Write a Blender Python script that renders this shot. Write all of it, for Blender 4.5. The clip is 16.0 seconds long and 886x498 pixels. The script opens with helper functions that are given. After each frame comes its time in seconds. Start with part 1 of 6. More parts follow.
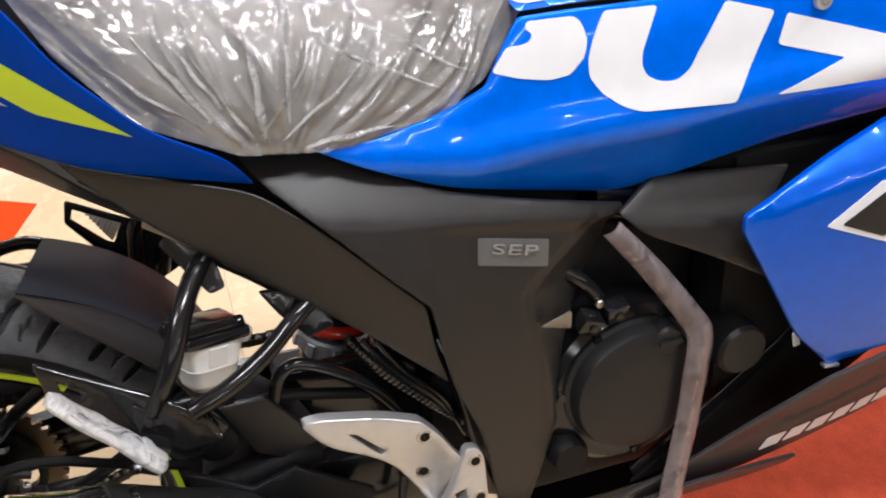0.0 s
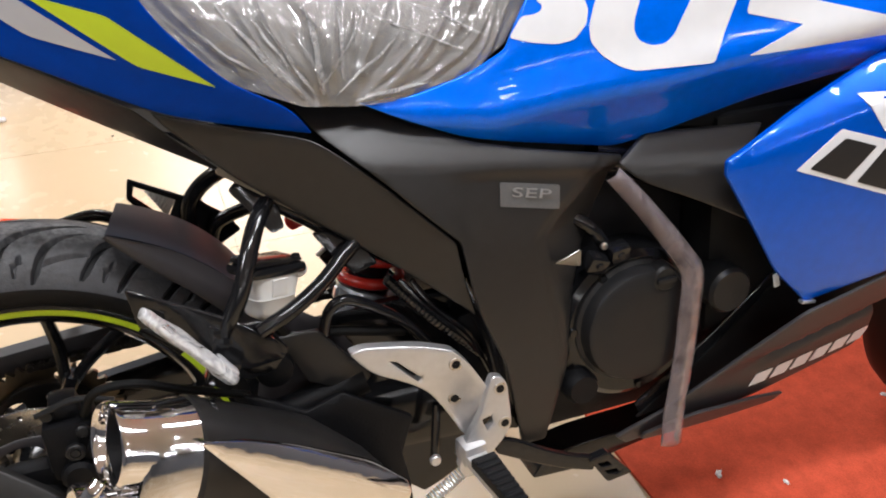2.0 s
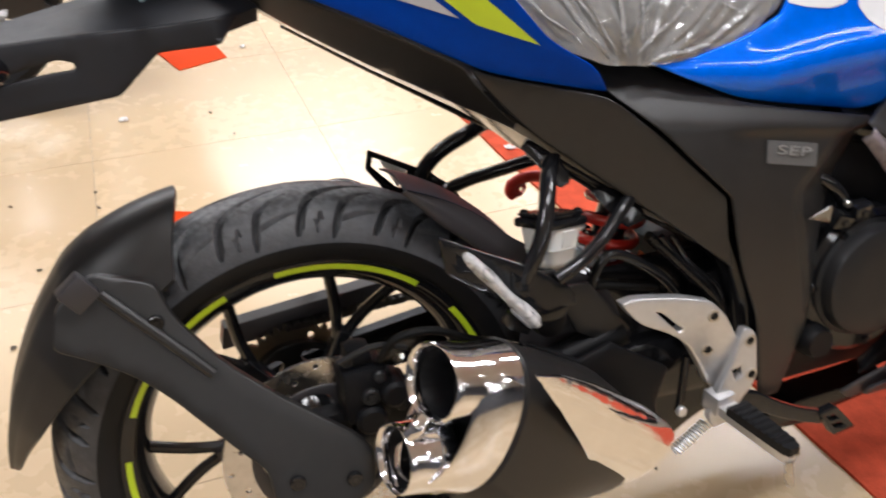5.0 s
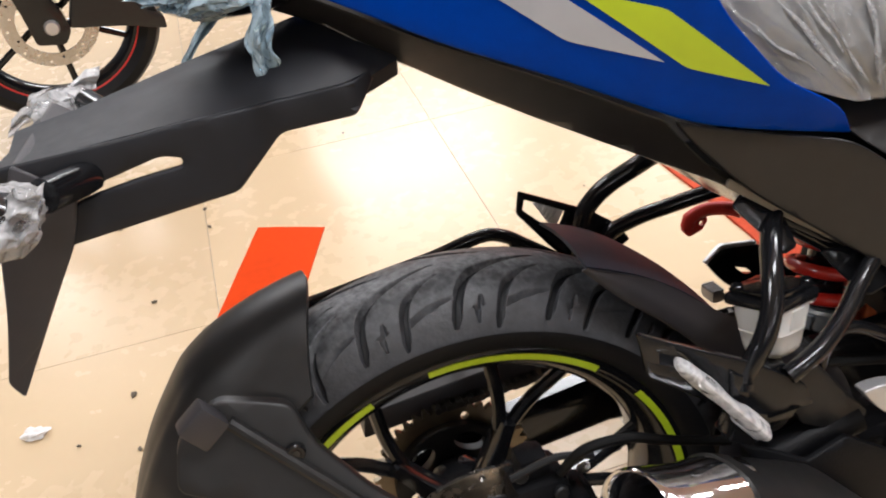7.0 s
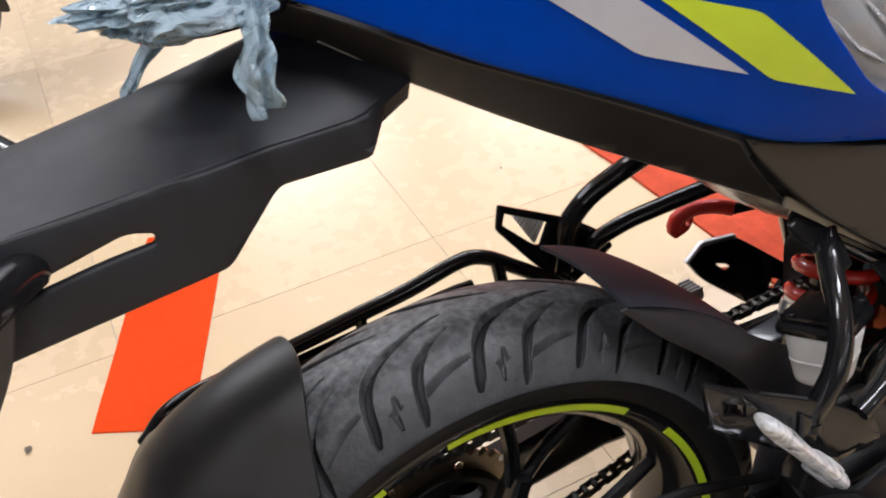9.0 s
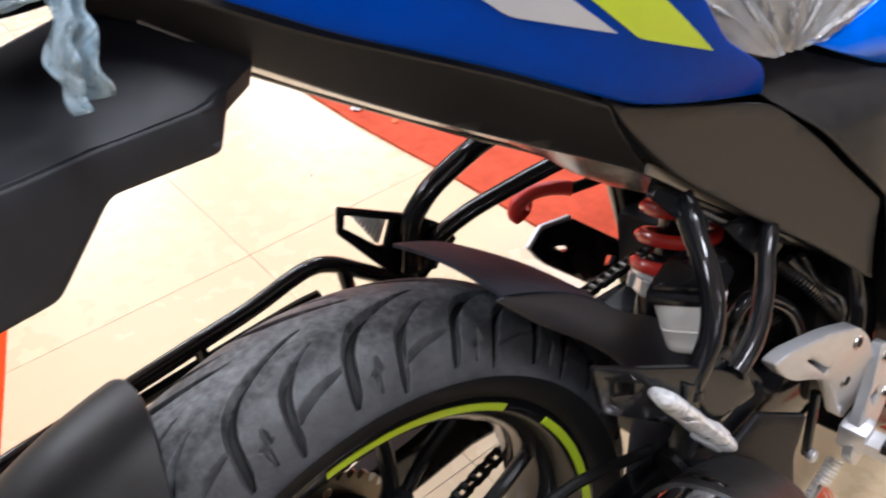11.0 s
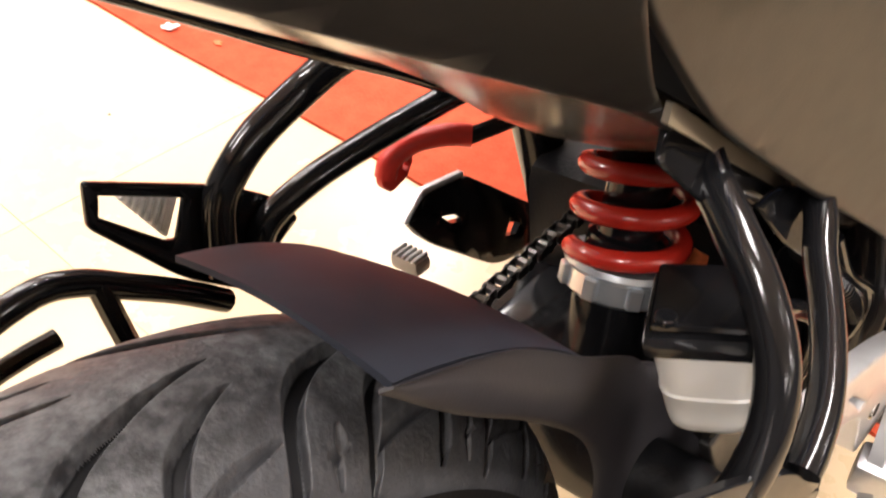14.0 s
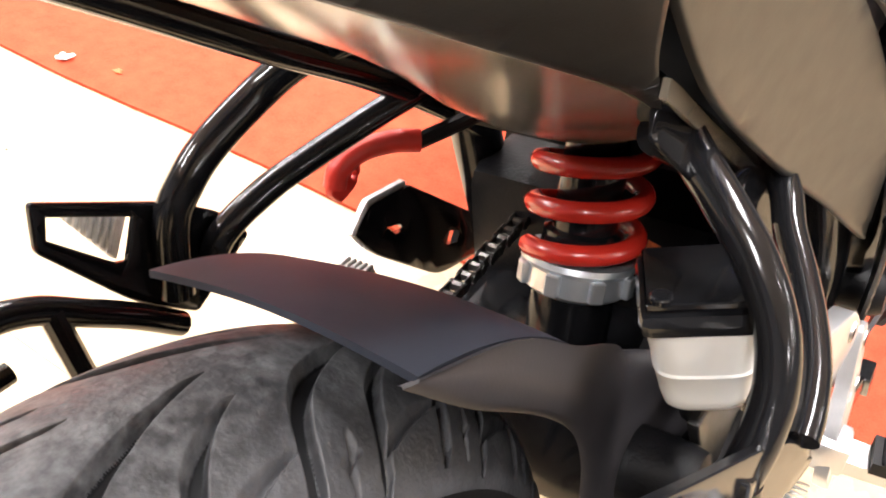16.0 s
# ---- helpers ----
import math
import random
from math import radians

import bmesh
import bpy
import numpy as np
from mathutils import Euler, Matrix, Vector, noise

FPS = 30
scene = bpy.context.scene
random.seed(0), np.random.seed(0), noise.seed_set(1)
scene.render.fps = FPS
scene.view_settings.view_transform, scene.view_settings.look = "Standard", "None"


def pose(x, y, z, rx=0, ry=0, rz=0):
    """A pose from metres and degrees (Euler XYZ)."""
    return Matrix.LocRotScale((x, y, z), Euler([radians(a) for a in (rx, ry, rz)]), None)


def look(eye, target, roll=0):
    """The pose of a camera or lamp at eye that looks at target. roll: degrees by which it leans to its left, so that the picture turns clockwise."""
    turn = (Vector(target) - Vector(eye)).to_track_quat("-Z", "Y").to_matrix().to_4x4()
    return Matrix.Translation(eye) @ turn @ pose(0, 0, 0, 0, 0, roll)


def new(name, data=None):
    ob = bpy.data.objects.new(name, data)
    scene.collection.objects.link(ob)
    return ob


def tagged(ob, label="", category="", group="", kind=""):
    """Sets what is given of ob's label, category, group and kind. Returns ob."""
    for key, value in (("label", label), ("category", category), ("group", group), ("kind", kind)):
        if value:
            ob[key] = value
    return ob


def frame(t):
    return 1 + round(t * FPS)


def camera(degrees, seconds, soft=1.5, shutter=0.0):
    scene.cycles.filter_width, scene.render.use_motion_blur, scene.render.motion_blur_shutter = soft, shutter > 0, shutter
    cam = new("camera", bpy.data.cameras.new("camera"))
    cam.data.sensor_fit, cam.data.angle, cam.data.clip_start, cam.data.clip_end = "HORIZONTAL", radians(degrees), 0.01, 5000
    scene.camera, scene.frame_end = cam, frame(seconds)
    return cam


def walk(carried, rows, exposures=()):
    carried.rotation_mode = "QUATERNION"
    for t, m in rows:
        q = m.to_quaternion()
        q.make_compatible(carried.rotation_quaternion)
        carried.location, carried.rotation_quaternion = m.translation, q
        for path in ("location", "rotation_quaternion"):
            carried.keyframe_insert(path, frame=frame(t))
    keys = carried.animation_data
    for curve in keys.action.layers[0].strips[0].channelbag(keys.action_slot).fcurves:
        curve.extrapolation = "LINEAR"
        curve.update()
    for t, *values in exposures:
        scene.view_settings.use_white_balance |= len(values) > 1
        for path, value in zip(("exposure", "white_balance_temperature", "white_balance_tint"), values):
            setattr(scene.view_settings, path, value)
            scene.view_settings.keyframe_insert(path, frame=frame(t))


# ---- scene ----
LEAN, AXLE = -11.91, 0.2950
cam = camera(53.55, 16.0, 1.9, 0.5)
ROWS = [
    (0, (0.2821, -0.6856, 1.1221), (0.8123, 0.7831, -0.1276), 1.38),
    (0.5, (0.2309, -0.7161, 1.1295), (0.8116, 0.7670, -0.0802), 2.13),
    (1, (0.2116, -0.7635, 1.1365), (0.8261, 0.7040, -0.0754), 3.05),
    (1.5, (0.2044, -0.8054, 1.1226), (0.7885, 0.6833, -0.0784), 1.28),
    (2, (0.1839, -0.8367, 1.1058), (0.7665, 0.6988, -0.0356), 0.55),
    (2.5, (0.1598, -0.8505, 1.0929), (0.7362, 0.7116, -0.0150), 0.79),
    (3, (0.1144, -0.8448, 1.0863), (0.7133, 0.7067, -0.0247), 0.81),
    (3.5, (0.0484, -0.8375, 1.0825), (0.6331, 0.7108, -0.0404), -0.60),
    (4, (-0.0319, -0.8295, 1.0832), (0.5691, 0.7091, -0.0444), -0.84),
    (4.5, (-0.0830, -0.8318, 1.0772), (0.5373, 0.7010, -0.0478), -0.30),
    (5, (-0.1253, -0.8124, 1.0781), (0.4531, 0.7493, -0.0293), -0.10),
    (5.2, (-0.1355, -0.8036, 1.0785), (0.4151, 0.7885, 0.0004), -0.41),
    (7.3, (-0.1205, -0.5548, 1.0821), (0.2145, 1.0163, -0.1092), -7.70),
    (7.5, (-0.1285, -0.5462, 1.0798), (0.2252, 1.0306, -0.0986), -6.28),
    (8, (-0.1357, -0.4989, 1.0731), (0.2491, 1.0348, -0.1514), -7.53),
    (8.2, (-0.1397, -0.4706, 1.0719), (0.3046, 1.0290, -0.1746), -7.74),
    (10.3, (-0.2491, -0.3575, 1.0314), (0.5390, 0.9173, -0.2929), -0.73),
    (10.5, (-0.2321, -0.3509, 1.0244), (0.6098, 0.8786, -0.3096), -0.80),
    (11, (-0.2008, -0.3383, 1.0215), (0.7996, 0.8328, -0.2544), -0.23),
    (11.5, (-0.1951, -0.3311, 1.0144), (0.8907, 0.7545, -0.2671), 1.92),
    (12, (-0.1831, -0.3156, 0.9980), (0.9091, 0.7227, -0.3169), 1.33),
    (12.5, (-0.1373, -0.2838, 0.9768), (0.9829, 0.7113, -0.3478), 2.78),
    (13, (-0.0681, -0.2201, 0.9314), (1.0753, 0.7655, -0.3805), 3.19),
    (13.5, (-0.0272, -0.1647, 0.8800), (1.1504, 0.7688, -0.4398), 5.50),
    (14, (-0.0152, -0.1394, 0.8435), (1.1505, 0.7161, -0.5383), 6.48),
    (14.5, (-0.0167, -0.1283, 0.8251), (1.2309, 0.6360, -0.5385), 7.78),
    (15, (-0.0302, -0.1175, 0.8247), (1.2996, 0.6061, -0.4822), 7.85),
    (15.5, (-0.0344, -0.1141, 0.8197), (1.3037, 0.5730, -0.4983), 9.42),
    (16, (-0.0399, -0.1109, 0.8248), (1.2911, 0.5888, -0.4938), 8.53),
]
walk(cam, [(t, look(eye, target, roll)) for t, eye, target, roll in ROWS],
     exposures=((0.0, 0.07, 6100, 10), (1.0, 0.06, 6100, 10), (2.0, -0.0, 6100, 10), (5.0, -0.06, 6100, 10), (8.0, -0.13, 6050, 10), (10.5, 0.14, 5650, 10), (12.0, 0.27, 5850, 11), (13.0, 0.47, 6150, 12), (14.0, 0.88, 6750, 13), (14.5, 1.13, 6700, 12), (16.0, 1.42, 6400, 11)))

# ---- light ----
world = bpy.data.worlds.new("showroom_air")
scene.world = world
world.use_nodes = True
world.node_tree.nodes["Background"].inputs[0].default_value = (1.0, 0.93, 0.84, 1)
world.node_tree.nodes["Background"].inputs[1].default_value = 0.02


def ceiling_lamp(x, y, sx, sy, watts, colour=(1.0, 0.975, 0.960)):
    data = bpy.data.lights.new("panel_light", "AREA")
    data.shape, data.size, data.size_y, data.energy, data.color = "RECTANGLE", sx, sy, watts, colour
    ob = new("panel_light", data)
    ob.matrix_world = pose(x, y, CEILING - 0.06)
    return ob


CEILING = 3.1
for lx, ly in ((-1.9, -0.4), (0.6, -0.7), (2.3, -0.2), (-1.9, 2.2), (0.9, 2.4), (3.2, 2.4)):
    ceiling_lamp(lx, ly, 1.15, 0.28, 48)
for lx in (-1.6, 1.2, 4.0):
    ceiling_lamp(lx, 6.2, 1.8, 1.2, 150)
for lx, ly in ((-2.4, -5.0), (0.4, -5.2), (3.0, -5.0), (-1.0, -8.2), (2.0, -8.4)):
    ceiling_lamp(lx, ly, 1.15, 0.28, 26)
for lx, ly in ((0.35, -2.9), (1.8, -3.1), (-0.4, -6.3), (0.5, -6.2), (1.1, -6.3), (1.5, -6.5), (2.0, -6.3), (2.9, -6.6), (1.2, 1.2), (1.9, 1.3)):
    data = bpy.data.lights.new("downlight", "AREA")
    data.shape, data.size, data.energy, data.color = "DISK", 0.08, 4.5, (1.0, 0.98, 0.96)
    new("downlight", data).matrix_world = pose(lx, ly, CEILING - 0.03)

# ---- materials ----
def material(name, colour, rough=0.5, metal=0.0, grain=0.0, scale=60.0, bump=0.0, bump_scale=200.0, spec=0.5, coat=0.0, vary=0.0):
    """Principled surface with two scales of tone and a fine relief."""
    m = bpy.data.materials.new(name)
    m.use_nodes = True
    nt = m.node_tree
    b = nt.nodes["Principled BSDF"]
    b.inputs["Base Color"].default_value = (*colour, 1)
    b.inputs["Roughness"].default_value = rough
    b.inputs["Metallic"].default_value = metal
    b.inputs["Specular IOR Level"].default_value = spec
    b.inputs["Coat Weight"].default_value = coat
    b.inputs["Coat Roughness"].default_value = 0.03
    co = nt.nodes.new("ShaderNodeTexCoord")
    if grain > 0 or vary > 0:
        fine, wide = nt.nodes.new("ShaderNodeTexNoise"), nt.nodes.new("ShaderNodeTexNoise")
        fine.inputs["Scale"].default_value, wide.inputs["Scale"].default_value = scale, scale * 0.08
        fine.inputs["Detail"].default_value = 5
        for n in (fine, wide):
            nt.links.new(co.outputs["Object"], n.inputs["Vector"])
        add = nt.nodes.new("ShaderNodeMath")
        add.operation = "ADD"
        nt.links.new(fine.outputs["Fac"], add.inputs[0])
        nt.links.new(wide.outputs["Fac"], add.inputs[1])
        ramp = nt.nodes.new("ShaderNodeMapRange")
        ramp.inputs["From Min"].default_value, ramp.inputs["From Max"].default_value = 0.7, 1.3
        ramp.inputs["To Min"].default_value, ramp.inputs["To Max"].default_value = 1 - grain, 1 + grain
        nt.links.new(add.outputs[0], ramp.inputs["Value"])
        mix = nt.nodes.new("ShaderNodeMix")
        mix.data_type, mix.blend_type = "RGBA", "MULTIPLY"
        mix.inputs["Factor"].default_value = 1.0
        mix.inputs["A"].default_value = (*colour, 1)
        nt.links.new(ramp.outputs["Result"], mix.inputs["B"])
        nt.links.new(mix.outputs["Result"], b.inputs["Base Color"])
        rr = nt.nodes.new("ShaderNodeMapRange")
        rr.inputs["From Min"].default_value, rr.inputs["From Max"].default_value = 0.7, 1.3
        rr.inputs["To Min"].default_value, rr.inputs["To Max"].default_value = max(0.02, rough - vary), rough + vary
        nt.links.new(add.outputs[0], rr.inputs["Value"])
        nt.links.new(rr.outputs["Result"], b.inputs["Roughness"])
    if bump > 0:
        n = nt.nodes.new("ShaderNodeTexNoise")
        n.inputs["Scale"].default_value, n.inputs["Detail"].default_value = bump_scale, 4
        nt.links.new(co.outputs["Object"], n.inputs["Vector"])
        bp = nt.nodes.new("ShaderNodeBump")
        bp.inputs["Strength"].default_value, bp.inputs["Distance"].default_value = bump, 0.002
        nt.links.new(n.outputs["Fac"], bp.inputs["Height"])
        nt.links.new(bp.outputs["Normal"], b.inputs["Normal"])
    return m


def film_material(name, tint, haze, scale=26.0, strength=0.6, fan=False, ior=1.9):
    """Thin crumpled packing film: mostly clear, with sharp creased glints; fan: pleats along the sheet's own fan lines."""
    m = bpy.data.materials.new(name)
    m.use_nodes = True
    nt = m.node_tree
    nt.nodes.remove(nt.nodes["Principled BSDF"])
    out = nt.nodes["Material Output"]

    def node(kind, **values):
        n = nt.nodes.new(kind)
        for key, value in values.items():
            n.inputs[key].default_value = value
        return n

    def math_node(op, a, b):
        n = nt.nodes.new("ShaderNodeMath")
        n.operation = op
        for k, v in enumerate((a, b)):
            if isinstance(v, float):
                n.inputs[k].default_value = v
            else:
                nt.links.new(v, n.inputs[k])
        return n.outputs[0]

    co = nt.nodes.new("ShaderNodeTexCoord")
    warp = node("ShaderNodeTexNoise", Scale=scale * 0.6, Detail=2.0)
    nt.links.new(co.outputs["Object"], warp.inputs["Vector"])
    crease = node("ShaderNodeTexNoise", Scale=scale, Detail=2.0, Distortion=1.5)
    nt.links.new(co.outputs["Object"], crease.inputs["Vector"])
    bend = nt.nodes.new("ShaderNodeMix")
    bend.data_type = "VECTOR"
    bend.inputs["Factor"].default_value = 0.05
    nt.links.new(co.outputs["Object"], bend.inputs["A"])
    nt.links.new(warp.outputs["Color"], bend.inputs["B"])

    def facets(source, size, weight):
        v = node("ShaderNodeTexVoronoi", Scale=size)
        nt.links.new(source, v.inputs["Vector"])
        return math_node("MULTIPLY", v.outputs["Distance"], weight)

    height = math_node("ADD", facets(bend.outputs["Result"], scale, 1.0), facets(bend.outputs["Result"], scale * 2.6, 0.3))
    if not fan:
        height = math_node("MULTIPLY", math_node("ABSOLUTE", math_node("SUBTRACT", crease.outputs["Fac"], 0.5), 0.0), -4.0)
        height = math_node("ADD", height, 1.1)
    else:
        uv = nt.nodes.new("ShaderNodeUVMap")
        uv.uv_map = "fan"
        height = math_node("ADD", math_node("MULTIPLY", height, 0.75), math_node("ADD", facets(uv.outputs["UV"], 0.40, 0.9), facets(uv.outputs["UV"], 1.1, 0.25)))
    bp = node("ShaderNodeBump", Strength=strength, Distance=0.012)
    nt.links.new(height, bp.inputs["Height"])
    clear = node("ShaderNodeBsdfTransparent", Color=(*tint, 1))
    gloss = node("ShaderNodeBsdfGlossy", Roughness=0.13)
    milky = node("ShaderNodeBsdfDiffuse", Color=(*tint, 1))
    nt.links.new(bp.outputs["Normal"], gloss.inputs["Normal"])
    s1, s2 = nt.nodes.new("ShaderNodeMixShader"), nt.nodes.new("ShaderNodeMixShader")
    fres = node("ShaderNodeFresnel", IOR=ior)
    nt.links.new(bp.outputs["Normal"], fres.inputs["Normal"])
    nt.links.new(fres.outputs[0], s1.inputs["Fac"])
    nt.links.new(clear.outputs[0], s1.inputs[1])
    nt.links.new(gloss.outputs[0], s1.inputs[2])
    # folded film is whiter along its creases
    soft = node("ShaderNodeMapRange")
    soft.inputs["From Min"].default_value, soft.inputs["From Max"].default_value = 0.2, 1.1
    soft.inputs["To Min"].default_value, soft.inputs["To Max"].default_value = haze * (0.2 if fan else 0.5), haze * (3.2 if fan else 1.7)
    nt.links.new(height, soft.inputs["Value"])
    nt.links.new(soft.outputs["Result"], s2.inputs["Fac"])
    nt.links.new(s1.outputs[0], s2.inputs[1])
    nt.links.new(milky.outputs[0], s2.inputs[2])
    nt.links.new(s2.outputs[0], out.inputs["Surface"])
    return m


# one blue paint; each panel's share of light is put into its tone
BLUE_SHADED = material("blue_paint_shaded", (0.0, 0.044, 0.37), 0.28, 0.0, 0.08, 900, spec=0.03, coat=0.07)
BLUE_LIT = material("blue_paint_lit", (0.0, 0.155, 0.94), 0.30, 0.30, 0.08, 900, spec=0.08, coat=0.55)
BLUE_HALF_LIT = material("blue_paint_half_lit", (0.0, 0.097, 0.65), 0.30, 0.30, 0.08, 900, spec=0.12, coat=0.8)
LIME = material("lime_decal", (0.55, 0.72, 0.02), 0.35, 0, 0.05, 40)
WHITE = material("white_decal", (0.78, 0.80, 0.84), 0.35, 0, 0.04, 40)
SILVER_DECAL = material("silver_decal", (0.50, 0.53, 0.60), 0.4, 0.2, 0.05, 40)
BLACK_DECAL = material("black_decal", (0.012, 0.012, 0.014), 0.4)
PLASTIC = material("black_textured_plastic", (0.0150, 0.0140, 0.0136), 0.39, 0, 0.18, 70, 0.04, 900, spec=0.46, vary=0.05)
PLASTIC_SMOOTH = material("black_satin_plastic", (0.032, 0.029, 0.032), 0.48, 0, 0.12, 50, 0.05, 500, spec=0.6)
FENDER = material("matt_black_fender_plastic", (0.0115, 0.0120, 0.0150), 0.50, 0, 0.18, 70, 0.05, 900, spec=0.36, vary=0.05)
HUGGER = material("dark_satin_hugger_plastic", (0.024, 0.027, 0.036), 0.50, 0, 0.10, 50, 0.03, 500, spec=0.07)
# black plastic painted tan: the cream floor's reflection is put into the base colour
UNDER_FLOOR_SHEEN = material("inner_plastic_floor_sheen", (0.15, 0.132, 0.105), 0.17, 0, 0.1, 30, 0.03, 40, spec=1.0)
GLOSS_BLACK = material("black_gloss_enamel", (0.008, 0.008, 0.009), 0.14, 0, 0.1, 40, 0.04, 60, spec=0.45)
ENGINE = material("black_engine_enamel", (0.006, 0.006, 0.007), 0.45, 0.0, 0.2, 90, 0.25, 400, spec=0.16)
DARK = material("dark_inner_plastic", (0.006, 0.006, 0.006), 0.6, 0, 0.2, 40, spec=0.2)
GREY_COVER = material("grey_engine_cover", (0.014, 0.014, 0.015), 0.42, 0.2, 0.1, 60, 0.08, 500, spec=0.4)
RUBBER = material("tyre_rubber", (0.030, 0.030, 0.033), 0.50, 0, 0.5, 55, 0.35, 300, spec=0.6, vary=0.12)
# dark wall rubber, which also paints the shade on the groove floors
RUBBER_WALL = material("sidewall_and_groove_shade_rubber", (0.009, 0.009, 0.010), 0.5, 0, 0.15, 50, 0.1, 300, spec=0.2)
CHROME = material("chrome", (0.84, 0.84, 0.87), 0.10, 1.0, 0.05, 40, 0.035, 70, vary=0.04)
SILVER = material("silver_cast_metal", (0.62, 0.62, 0.63), 0.36, 0.75, 0.06, 120, 0.12, 700, vary=0.05)
RIB_ALLOY = material("dull_ribbed_alloy", (0.30, 0.29, 0.28), 0.45, 0.4, 0.15, 90, 0.1, 400)
STEEL = material("brushed_steel", (0.55, 0.53, 0.50), 0.28, 1.0, 0.12, 80, 0.05, 300, vary=0.06)
CHAIN = material("oily_chain_steel", (0.07, 0.065, 0.06), 0.35, 0.9, 0.2, 200)
# dark sprocket steel with the floor's warm reflection put into its colour
SPROCKET_FLOOR_TINT = material("sprocket_steel", (0.20, 0.165, 0.115), 0.35, 0.9, 0.12, 80)
ZINC = material("zinc_plate", (0.74, 0.78, 0.82), 0.34, 0.9, 0.1, 60, 0.1, 200)
RED_SPRING = material("red_spring_enamel", (0.52, 0.025, 0.015), 0.26, 0, 0.08, 60, 0.03, 100, spec=0.6, coat=0.4)
RED_RUBBER = material("red_sleeve", (0.62, 0.03, 0.02), 0.4, 0, 0.1, 70, 0.1, 200)
PAPER_ORANGE = material("orange_tag", (0.75, 0.16, 0.05), 0.6, 0, 0.2, 90, 0.2, 200)
MILK = material("milky_reservoir", (0.64, 0.63, 0.60), 0.4, 0, 0.06, 30)
MILK.node_tree.nodes["Principled BSDF"].inputs["Subsurface Weight"].default_value = 0.25
MILK.node_tree.nodes["Principled BSDF"].inputs["Subsurface Radius"].default_value = (0.01, 0.008, 0.006)
SEAT = material("seat_vinyl", (0.060, 0.052, 0.046), 0.5, 0, 0.15, 60, 0.35, 700)
LENS = material("clear_reflector", (0.72, 0.72, 0.70), 0.15, 0.3, 0.15, 200, 0.6, 500, spec=0.8)
FILM = film_material("packing_film", (0.95, 0.95, 0.95), 0.22, 34, 0.7)
SEAT_FILM = film_material("pleated_packing_film", (0.95, 0.94, 0.93), 0.07, 20, 0.6, True, 2.1)
FILM_CLEAR = film_material("clear_sleeve", (0.96, 0.96, 0.96), 0.30, 40, 0.30, ior=1.25)
FILM_FOLD = film_material("folded_packing_film", (0.95, 0.95, 0.95), 0.17, 60, 0.5, ior=1.8)
FILM_BLUE = film_material("blue_packing_film", (0.68, 0.86, 0.97), 0.22, 50, 0.8)
TAPE = film_material("masking_film", (0.80, 0.71, 0.73), 0.10, 22, 0.14, ior=1.35)
CARPET = material("red_carpet", (0.50, 0.078, 0.038), 0.95, 0, 0.22, 420, 0.5, 1100, spec=0.1)
ORANGE_MAT = material("orange_floor_strip", (0.64, 0.050, 0.002), 0.8, 0, 0.06, 60, 0.1, 400, spec=0.15)
WALL = material("wall_paint", (0.115, 0.12, 0.135), 0.7, 0, 0.05, 8, 0.05, 80)
CEIL = material("ceiling_paint", (0.55, 0.54, 0.52), 0.8, 0, 0.04, 8)
SCRAP = material("paper_scrap", (0.78, 0.76, 0.74), 0.5, 0, 0.1, 60, 0.5, 200)
DIRT = material("dark_crumb", (0.13, 0.105, 0.075), 0.8, 0, 0.3, 300)


